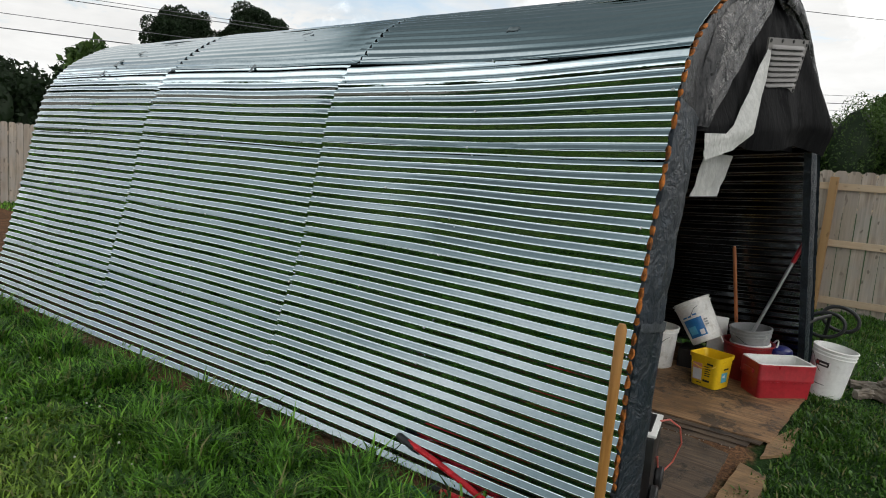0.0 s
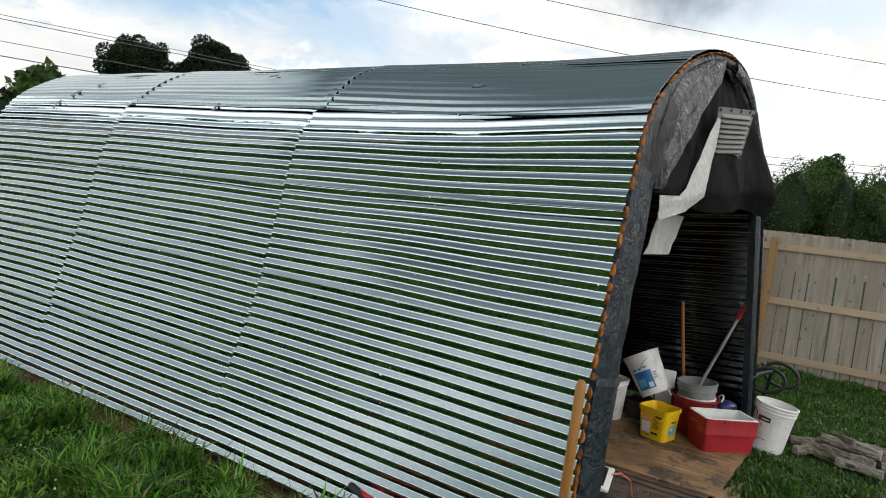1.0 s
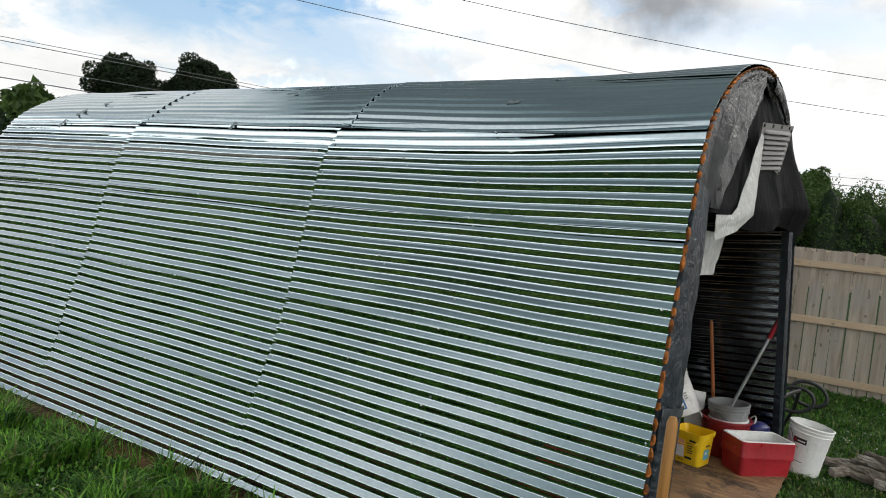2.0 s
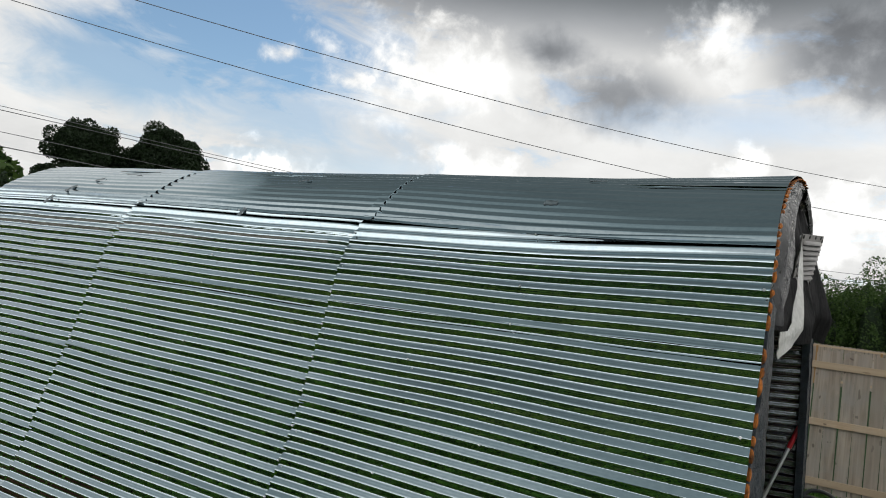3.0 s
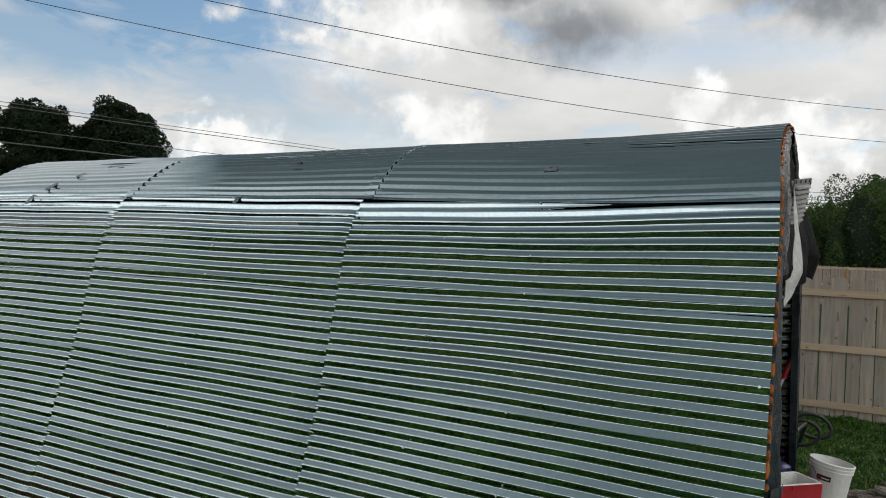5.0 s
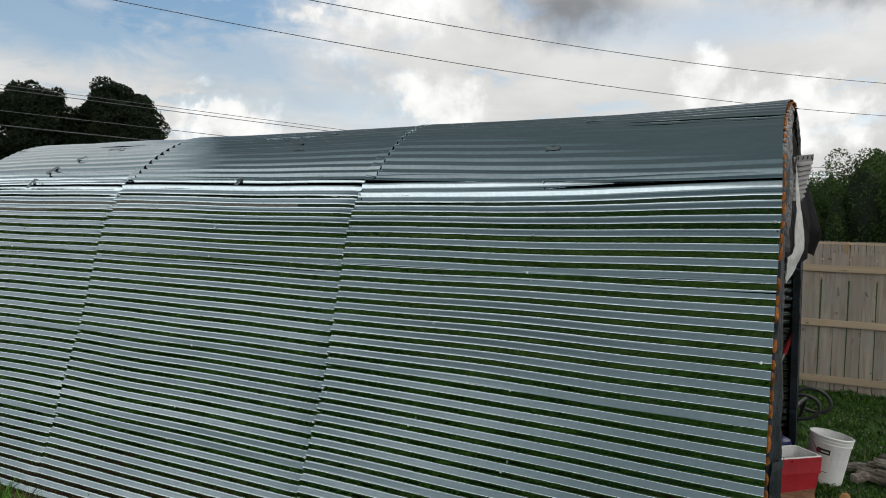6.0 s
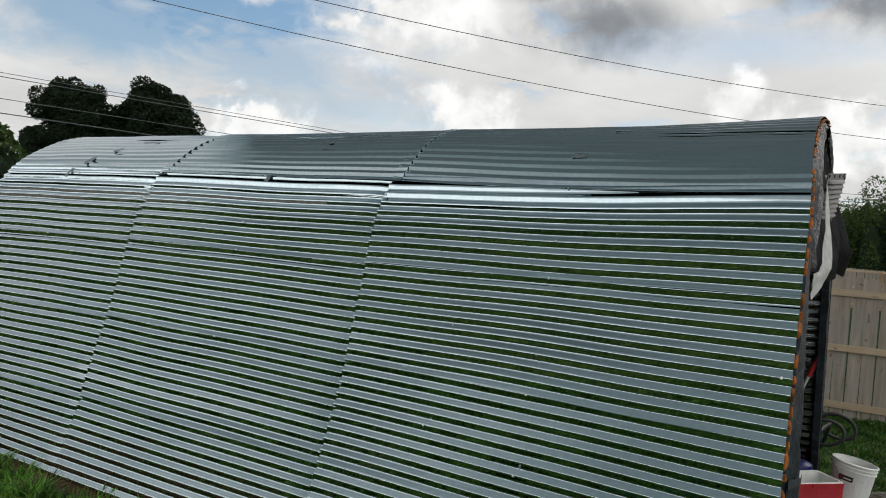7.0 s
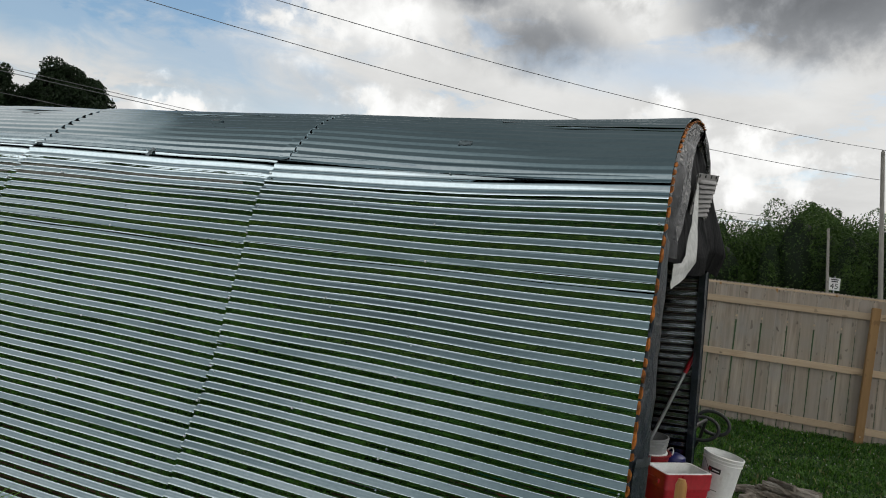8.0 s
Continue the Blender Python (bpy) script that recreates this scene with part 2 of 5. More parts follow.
def make_leaf(name, dark, light, rough=0.55, trans=0.25):
    mat, k, b = material(name)
    isl = k.island()
    c = k.coords()
    patch = k.noise(c, 0.6, 4.0, 0.6)
    f = k.m("ADD", k.m("MULTIPLY", isl, 0.55), k.m("MULTIPLY", k.ramp(patch, 0.3, 0.7), 0.45))
    col = k.mix(f, dark, light)
    k.put(b.inputs["Base Color"], col)
    b.inputs["Roughness"].default_value = rough
    b.inputs["Specular IOR Level"].default_value = 0.3
    if trans:
        tr = k.n("ShaderNodeBsdfTranslucent")
        k.put(tr.inputs[0], k.mix(0.4, col, (0.08, 0.19, 0.03)))
        mx = k.n("ShaderNodeMixShader")
        mx.inputs[0].default_value = trans
        k.put(mx.inputs[1], b.outputs[0])
        k.put(mx.inputs[2], tr.outputs[0])
        for node in list(k.t.nodes):
            if node.type == "OUTPUT_MATERIAL":
                k.put(node.inputs[0], mx.outputs[0])
    return mat


def make_grass(name, sunny, light=1.0):
    """Blades: lush green by the wall, drier and yellower patches out on the lawn. light below 1 puts shade into the
    green.
    """
    mat, k, b = material(name)
    isl = k.island()
    c = k.coords()
    sp = k.n("ShaderNodeSeparateXYZ")
    k.put(sp.inputs[0], c)
    out_there = k.m("ADD", k.ramp(sp.outputs[1], -0.35, -1.5), k.m("MULTIPLY", k.m("SUBTRACT", k.noise(c, 1.6, 5.0, 0.6), 0.5), 2.4))
    dry = k.m("MULTIPLY", k.ramp(out_there, 0.25, 1.05), sunny)
    isl = k.m("POWER", isl, 1.5)
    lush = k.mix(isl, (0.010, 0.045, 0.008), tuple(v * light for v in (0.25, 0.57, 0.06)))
    pale = k.mix(isl, (0.04, 0.08, 0.014), (0.46, 0.62, 0.10))
    straw = k.ramp(k.m("FRACT", k.m("MULTIPLY", isl, 37.0)), 0.93, 0.95)
    col = k.mix(k.m("MULTIPLY", dry, 0.7), lush, pale)
    col = k.mix(k.m("MULTIPLY", straw, 0.7), col, (0.36, 0.30, 0.14))
    k.put(b.inputs["Base Color"], col)
    b.inputs["Roughness"].default_value = 0.45
    b.inputs["Specular IOR Level"].default_value = 0.35
    tr = k.n("ShaderNodeBsdfTranslucent")
    k.put(tr.inputs[0], k.mix(0.4, col, (0.10, 0.24, 0.03)))
    mx = k.n("ShaderNodeMixShader")
    mx.inputs[0].default_value = 0.38
    k.put(mx.inputs[1], b.outputs[0])
    k.put(mx.inputs[2], tr.outputs[0])
    for node in list(k.t.nodes):
        if node.type == "OUTPUT_MATERIAL":
            k.put(node.inputs[0], mx.outputs[0])
    return mat


def make_plywood(name, lo, hi, black):
    mat, k, b = material(name)
    c = k.coords()
    grain = k.noise(k.scaled(c, 3, 40, 40), 1.0, 6.0, 0.65, 0.7)
    wet = k.noise(c, 3.2, 8.0, 0.68, 0.6)
    spots = k.ramp(k.m("ADD", k.m("MULTIPLY", k.noise(c, 11.0, 9.0, 0.74, 0.9), 0.6), k.m("MULTIPLY", k.noise(c, 2.6, 3.0, 0.5), 0.4)), 0.50, 0.60)
    col = k.mix(k.ramp(grain, 0.32, 0.68), lo, hi)
    col = k.mix(k.m("MULTIPLY", k.ramp(wet, 0.42, 0.7), 0.75), col, tuple(x * 0.45 for x in lo))
    col = k.mix(k.m("MULTIPLY", spots, black), col, (0.022, 0.018, 0.014))
    k.put(b.inputs["Base Color"], col)
    k.put(b.inputs["Roughness"], k.ramp(wet, 0.35, 0.7, 0.8, 0.5))
    bump(k, b, k.m("ADD", grain, spots), 0.4, 0.004)
    return mat


GALV = make_galvanised()
# bare steel of the hut's inside, its dim interior put into both colours
INNER_STEEL = plain("dimmed_inner_steel", (0.17, 0.19, 0.21), 0.16, 1.0, 0.2, 3.0, 0.2)
SHADED_STEEL = plain("shaded_inner_steel", (0.02, 0.021, 0.024), 0.3, 0.0, 0.25, 4.0, 0.25)
FOAM = plain("orange_foam", (0.46, 0.145, 0.024), 0.85, 0.0, 0.4, 20.0, 0.9, grime=((0.10, 0.03, 0.012), 0.95))
TARP_LEG = make_tarp("slate_plastic_sheet", (0.014, 0.022, 0.032), 0.30, 1.0, (0.032, 0.046, 0.064), 9.0)
TARP_GREY = make_tarp("dusty_plastic_sheet", (0.007, 0.008, 0.010), 0.24, 1.0, (0.023, 0.024, 0.027))
TARP_BLACK = make_tarp("black_plastic_sheet", (0.004, 0.0042, 0.005), 0.62, 0.25)
TARP_WHITE = make_tarp("white_plastic_backing", (0.55, 0.55, 0.53), 0.55, 0.5, (0.40, 0.40, 0.39))
VENT_GREY = plain("grey_vent_plastic", (0.21, 0.20, 0.195), 0.5, 0.0, 0.06, 14.0, 0.1)
DARK = plain("dark_metal_and_shade", (0.012, 0.012, 0.012), 0.6, 0.0, 0.1, 9.0, 0.0)
TAPE = plain("silver_tape", (0.085, 0.095, 0.11), 0.35, 0.3, 0.3, 20.0, 0.4)
SEALANT = plain("grey_sealant", (0.26, 0.30, 0.32), 0.4, 0.8, 0.25, 25.0, 0.4)
ZINC = plain("zinc_screw", (0.62, 0.63, 0.64), 0.3, 1.0, 0.1, 30.0, 0.0)
SOIL = make_ground()
GRASS = make_grass("grass_blade", 1.0)
# the same grass with shade put into its colour, for yard and side
GRASS_DIMMED = make_grass("dimmed_grass_blade", 0.0, 0.46)
CLOVER_LEAF = make_leaf("clover_leaf", (0.02, 0.07, 0.012), (0.11, 0.24, 0.04), 0.5, 0.3)
CLOVER = plain("clover_bloom", (0.45, 0.46, 0.38), 0.8, 0.0, 0.1, 40.0, 0.0)
# near-black foliage: the shade of trees lit from behind is in the colour
LEAF_SHADED = make_leaf("shaded_leaf", (0.004, 0.011, 0.003), (0.011, 0.026, 0.007), 0.7, 0.10)
LEAF_GREEN = make_leaf("summer_leaf", (0.016, 0.040, 0.009), (0.085, 0.145, 0.032), 0.6, 0.2)
BARK = make_wood("bark", (0.035, 0.028, 0.022), (0.10, 0.085, 0.07), (0.16, 0.15, 0.14), 0.5, 0.9, "Z", 5.0, 30.0)
LOG_BARK = make_wood("lichen_bark", (0.035, 0.024, 0.017), (0.26, 0.215, 0.17), (0.50, 0.47, 0.42), 0.75, 0.95, "X", 2.5, 38.0)
PICKET = make_wood("weathered_picket", (0.215, 0.172, 0.138), (0.47, 0.395, 0.325), (0.33, 0.31, 0.29), 0.75, 0.8, "Z", 16.0, 26.0)
RAIL = make_wood("treated_rail", (0.42, 0.30, 0.20), (0.58, 0.44, 0.30), (0.50, 0.42, 0.33), 0.45, 0.75, "X", 16.0, 22.0)
POST = make_wood("treated_post", (0.27, 0.15, 0.06), (0.42, 0.25, 0.11), (0.32, 0.22, 0.13), 0.3, 0.75, "Z", 16.0, 20.0)
HANDLE = make_wood("varnished_ash", (0.22, 0.085, 0.018), (0.50, 0.25, 0.07), (0.20, 0.09, 0.03), 0.4, 0.4, "Z", 18.0, 55.0)
POLE_WOOD = make_wood("grey_pole", (0.22, 0.20, 0.18), (0.36, 0.34, 0.31), (0.4, 0.39, 0.37), 0.5, 0.9, "Z", 20.0, 6.0)
BOARD = make_plywood("worn_plywood", (0.19, 0.105, 0.05), (0.38, 0.225, 0.11), 0.8)
BOARD_DARK = make_plywood("rotten_plywood", (0.06, 0.04, 0.028), (0.15, 0.105, 0.068), 0.95)
BOARD_LIGHT = make_plywood("light_plywood", (0.22, 0.13, 0.062), (0.35, 0.22, 0.11), 0.5)
RED = plain("red_plastic", (0.40, 0.020, 0.030), 0.35, 0.0, 0.12, 5.0, 0.05, grime=((0.20, 0.02, 0.025), 0.5))
RED_DARK = plain("dark_red_plastic", (0.26, 0.016, 0.018), 0.4, 0.0, 0.15, 6.0, 0.05, grime=((0.10, 0.02, 0.018), 0.5))
RED_PAINT = plain("red_tool_paint", (0.52, 0.012, 0.020), 0.28, 0.0, 0.1, 12.0, 0.03)
WHITE = plain("white_plastic", (0.82, 0.82, 0.80), 0.4, 0.0, 0.05, 5.0, 0.04, grime=((0.42, 0.37, 0.30), 0.35))
WHITE_DIRTY = plain("muddied_white_plastic", (0.78, 0.77, 0.74), 0.45, 0.0, 0.08, 6.0, 0.06, grime=((0.30, 0.24, 0.18), 0.6))
GREY_PLASTIC = plain("grey_plastic", (0.24, 0.245, 0.25), 0.45, 0.0, 0.08, 6.0, 0.05, grime=((0.55, 0.54, 0.5), 0.5))
YELLOW = plain("yellow_plastic", (0.80, 0.52, 0.012), 0.38, 0.0, 0.05, 7.0, 0.03, grime=((0.5, 0.28, 0.02), 0.4))
BLUE = plain("blue_print", (0.02, 0.16, 0.42), 0.4, 0.0, 0.1, 14.0, 0.0)
CYAN = plain("light_blue_print", (0.10, 0.42, 0.62), 0.4, 0.0, 0.1, 14.0, 0.0)
PINK = plain("pink_print", (0.72, 0.33, 0.26), 0.5, 0.0, 0.05, 14.0, 0.0)
INK = plain("black_print", (0.02, 0.02, 0.02), 0.45, 0.0, 0.1, 14.0, 0.0)
PAPER = plain("white_print", (0.72, 0.72, 0.72), 0.5, 0.0, 0.05, 14.0, 0.0)
RUBBER = plain("black_rubber", (0.014, 0.014, 0.015), 0.5, 0.0, 0.2, 10.0, 0.15)
BLACK_PLASTIC = plain("black_plastic", (0.018, 0.018, 0.02), 0.35, 0.0, 0.2, 8.0, 0.05)
CORD = plain("pink_cord", (0.62, 0.14, 0.11), 0.45, 0.0, 0.1, 30.0, 0.05)
HOSE = plain("green_hose", (0.012, 0.19, 0.10), 0.4, 0.0, 0.15, 15.0, 0.05)
STEEL = plain("grey_steel_tube", (0.42, 0.43, 0.44), 0.4, 0.6, 0.1, 12.0, 0.05)
ORANGE_WOOD = make_wood("orange_stained_wood", (0.30, 0.085, 0.03), (0.44, 0.15, 0.055), (0.3, 0.12, 0.06), 0.2, 0.5, "Z", 18.0, 40.0)
CRUMB = plain("pale_crumb", (0.36, 0.33, 0.29), 0.9, 0.0, 0.3, 40.0, 0.3)
WIRE = plain("dark_cable", (0.13, 0.13, 0.14), 0.6, 0.0, 0.1, 3.0, 0.0)
BLUE_PLASTIC = plain("navy_plastic", (0.01, 0.015, 0.12), 0.4, 0.0, 0.1, 9.0, 0.0)


# ---------------------------------------------------------------- mesh helpers
def finish(name, bm, mats, parent=None, label="", smooth=True):
    me = bpy.data.meshes.new(name)
    bm.normal_update()
    bm.to_mesh(me)
    bm.free()
    for mt in (mats if isinstance(mats, (list, tuple)) else [mats]):
        me.materials.append(mt)
    if smooth:
        for p in me.polygons:
            p.use_smooth = True
        me.set_sharp_from_angle(angle=radians(38))
    ob = new(name, me)
    if parent is not None:
        ob.parent = parent
    if label:
        tagged(ob, label)
    return ob


def part(name, bm, mat, parent, label="", smooth=True):
    return finish(name, bm, mat, parent, label, smooth)


def thing(name, label, category, at=(0, 0, 0), turn=(0, 0, 0), group="", kind=""):
    ob = new(name)
    ob.empty_display_size = 0.1
    ob.matrix_basis = pose(*at, *turn)
    return tagged(ob, label, category, group, kind)


def mesh_tris(name, verts, tris, mat):
    """A mesh object from arrays of vertices and triangles."""
    me = bpy.data.meshes.new(name)
    verts, tris = np.asarray(verts, np.float32), np.asarray(tris, np.int32)
    me.vertices.add(len(verts))
    me.vertices.foreach_set("co", verts.ravel())
    me.loops.add(tris.size)
    me.loops.foreach_set("vertex_index", tris.ravel())
    me.polygons.add(len(tris))
    me.polygons.foreach_set("loop_start", np.arange(0, tris.size, 3, dtype=np.int32))
    me.update(calc_edges=True)
    me.validate()
    me.materials.append(mat)
    return new(name, me)


def box(bm, size, at=(0, 0, 0), turn=(0, 0, 0), bevel=0.0, segs=1):
    m = pose(*at, *turn) @ Matrix.Diagonal((*size, 1))
    made = bmesh.ops.create_cube(bm, size=1.0, matrix=m)["verts"]
    if bevel:
        edges = list({e for v in made for e in v.link_edges})
        bmesh.ops.bevel(bm, geom=edges, offset=bevel, segments=segs, affect="EDGES", profile=0.6)
    return bm


def rings(bm, loops, cap_start=True, cap_end=True, closed=True):
    """Skin a list of vertex loops (lists of points)."""
    made = [[bm.verts.new(p) for p in lp] for lp in loops]
    n = len(made[0])
    for a, b in zip(made, made[1:]):
        for i in range(n if closed else n - 1):
            j = (i + 1) % n
            bm.faces.new((a[i], a[j], b[j], b[i]))
    if cap_start:
        bm.faces.new(made[0][::-1])
    if cap_end:
        bm.faces.new(made[-1])
    return bm


def revolve(bm, profile, segs=28, squash=1.0, cap_start=True, cap_end=True):
    """Turn (radius, height) pairs about z."""
    loops = [[(r * math.cos(2 * math.pi * i / segs), squash * r * math.sin(2 * math.pi * i / segs), z) for i in range(segs)]
             for r, z in profile]
    return rings(bm, loops, cap_start, cap_end)


def tube(bm, pts, radius, segs=8, taper=None, caps=True):
    """A round bar along a line of points."""
    pts = [Vector(p) for p in pts]
    loops = []
    side = None
    for i, p in enumerate(pts):
        way = (pts[min(i + 1, len(pts) - 1)] - pts[max(i - 1, 0)]).normalized()
        if side is None:
            side = way.cross(Vector((0, 0, 1)) if abs(way.z) < 0.9 else Vector((1, 0, 0))).normalized()
        side = (side - way * side.dot(way)).normalized()
        other = way.cross(side)
        r = radius if taper is None else radius * taper[i]
        loops.append([p + r * (math.cos(2 * math.pi * j / segs) * side + math.sin(2 * math.pi * j / segs) * other) for j in range(segs)])
    return rings(bm, loops, caps, caps)


def arc_points(centre, radius, a0, a1, n, plane="xz", squash=1.0):
    out_pts = []
    for i in range(n + 1):
        a = radians(a0 + (a1 - a0) * i / n)
        u, v = radius * math.cos(a), squash * radius * math.sin(a)
        off = {"xz": (u, 0, v), "xy": (u, v, 0), "yz": (0, u, v)}[plane]
        out_pts.append(tuple(c + o for c, o in zip(centre, off)))
    return out_pts


def smooth01(x):
    x = min(1.0, max(0.0, x))
    return x * x * (3 - 2 * x)


# ---------------------------------------------------------------- ground
def ground_z(x, y):
    z = 0.05 * min(max(y, 0.0), 3.4) + 0.03 * smooth01((y - 3.4) / 3.0) - 0.17 * smooth01((-x - 7.5) / 6.0)
    z += 0.62 * smooth01((y - 10.0) / 18.0)
    inside = smooth01((abs(y - 1.6) - 1.5) / 0.5 + max(0, x - 0.35) * 3)
    z += 0.02 * noise.noise((x * 0.7, y * 0.7, 1.0)) * inside
    return z


def build_ground():
    def steps(lo, hi, fine_lo, fine_hi, fine):
        a = list(np.arange(fine_lo, fine_hi + 1e-6, fine))
        left, right, stp = [], [], fine
        x = fine_lo
        while x > lo:
            stp *= 1.5
            x -= stp
            left.append(max(x, lo))
        x, stp = fine_hi, fine
        while x < hi:
            stp *= 1.5
            x += stp
            right.append(min(x, hi))
        return left[::-1] + a + right
    xs = steps(-900, 900, -9, 4.5, 0.15)
    ys = steps(-900, 900, -5, 8, 0.15)
    bm = bmesh.new()
    grid = [[bm.verts.new((x, y, ground_z(x, y))) for x in xs] for y in ys]
    for j in range(len(ys) - 1):
        for i in range(len(xs) - 1):
            bm.faces.new((grid[j][i], grid[j][i + 1], grid[j + 1][i + 1], grid[j + 1][i]))
    ob = finish("ground", bm, SOIL)
    tagged(ob, "lawn ground with reddish bare soil along the hut", "ground", kind="structure")


build_ground()


# ---------------------------------------------------------------- corrugated arch hut
PITCH = 0.61 / 9            # corrugation pitch; nine to a course
FIRST = 0.566               # girth of the lowest course
LENGTHS = (0.0, -2.365, -4.585, -6.68)
SPAN = 7.0                  # nominal girth that every cross-section is measured by
# cross-sections (y, z) of the hut: the splayed front, the first and the second seam
FRONT = [(0.035, 0.0), (0.05, 0.4), (0.062, 0.8), (0.095, 1.25), (0.138, 1.54), (0.19, 1.80), (0.26, 2.13), (0.355, 2.285), (0.49, 2.405), (0.735, 2.57),
         (0.99, 2.70), (1.22, 2.785), (1.50, 2.85), (1.78, 2.872), (2.10, 2.835), (2.40, 2.69), (2.66, 2.44), (2.83, 2.12), (2.96, 1.85), (3.16, 1.43), (3.40, 0.90), (3.60, 0.42), (3.69, 0.15)]
SEAM_1 = [(0.0, 0.04), (0.165, 0.53), (0.25, 0.79), (0.348, 1.12), (0.41, 1.43), (0.47, 1.70), (0.51, 1.93), (0.56, 2.08), (0.67, 2.265), (0.805, 2.44),
          (1.01, 2.61), (1.34, 2.745), (1.66, 2.785), (2.0, 2.745), (2.34, 2.62), (2.62, 2.40), (2.78, 2.15), (2.90, 1.80), (3.12, 1.20), (3.40, 0.60), (3.60, 0.15)]
SEAM_2 = [(0.02, 0.0), (0.19, 0.555), (0.245, 0.79), (0.315, 1.05), (0.385, 1.33), (0.43, 1.57), (0.48, 1.78), (0.55, 2.02), (0.66, 2.22), (0.80, 2.40),
          (1.06, 2.59), (1.34, 2.705), (1.66, 2.75), (2.0, 2.71), (2.34, 2.59), (2.62, 2.37), (2.78, 2.12), (2.90, 1.78), (3.12, 1.20), (3.40, 0.60), (3.60, 0.15)]
LAP = 2.39                  # girth up to which all cross-sections run alike


def section_table(line):
    """Girth, y and z along a smooth line through the points of a cross-section."""
    pts = []
    last = len(line) - 1
    for i in range(last):
        p0, p1, p2, p3 = (Vector(line[min(max(q, 0), last)]) for q in (i - 1, i, i + 1, i + 2))
        for j in range(24):
            t = j / 24
            pts.append(0.5 * (2 * p1 + (p2 - p0) * t + (2 * p0 - 5 * p1 + 4 * p2 - p3) * t * t + (3 * p1 - p0 - 3 * p2 + p3) * t ** 3))
    pts.append(Vector(line[-1]))
    g = [0.0]
    for p, q in zip(pts, pts[1:]):
        g.append(g[-1] + (q - p).length)
    g = np.array(g)
    g = np.where(g < LAP, g, LAP + (g - LAP) * (SPAN - LAP) / (g[-1] - LAP))
    return g, np.array([p.x for p in pts]), np.array([p.y for p in pts])


SECTIONS = [section_table(line) for line in (FRONT, SEAM_1, SEAM_2)]
GS, GY, GZ = SECTIONS[0]
GIRTH = SPAN
CREST = float(GS[int(np.argmax(GZ))])


def section_at(k, q):
    g, y, z = SECTIONS[k]
    return Vector((float(np.interp(q, g, y)), float(np.interp(q, g, z))))


def skew(x):
    """The front stands a little askew, the seams less so."""
    return 0.03 + 0.053 * min(1.0, max(0.0, (x + 2.365) / 2.365))


def shell(s, x):
    """The point of the hut's skin at girth s and length x, and its outward normal."""
    def at(q):
        q = min(max(q, 0.0), GIRTH)
        if x > LENGTHS[1]:
            f = min(1.0, (x - LENGTHS[1]) / -LENGTHS[1])
            f **= 1.2 + 1.0 * smooth01((q - 1.2) / 0.55) - 0.9 * smooth01((q - 4.2) / 0.6)
            return section_at(1, q).lerp(section_at(0, q), f)
        f = (LENGTHS[1] - x) / (LENGTHS[1] - LENGTHS[2])
        p = section_at(1, q).lerp(section_at(2, q), min(1.0, f))
        p.y -= 0.025 * max(0.0, f - 1.0) * smooth01((p.y - 2.1) / 0.5)
        return p
    s = min(max(s, 0.0), GIRTH)
    p, p0, p1 = at(s), at(s - 0.02), at(s + 0.02)
    t = (p1 - p0).normalized()
    back = 0.05 * smooth01((p.y - 2.1) / 0.65) * smooth01((x + 2.4) / 2.4)
    return Vector((x - 0.04 + skew(x) * p.x - back, p.x, p.y)), Vector((0, -t.y, t.x))


def lap_shift(x, col, row):
    """Courses climb a little towards the front; those of the roof drop."""
    if col == 0:
        f = (x - LENGTHS[1]) / -LENGTHS[1]
        return -0.035 - 0.06 * f if row >= 4 else 0.032 * f
    if col == 1:
        return 0.034 * (LENGTHS[1] - x) / 2.22 - (0.035 if row >= 4 else 0.014)
    return (-0.02 if row >= 4 else 0.004) + 0.012 * (x + 4.6)


hut = thing("corrugated_hut", "arched hut clad in galvanised corrugated steel sheets, standing on the lawn", "hut")


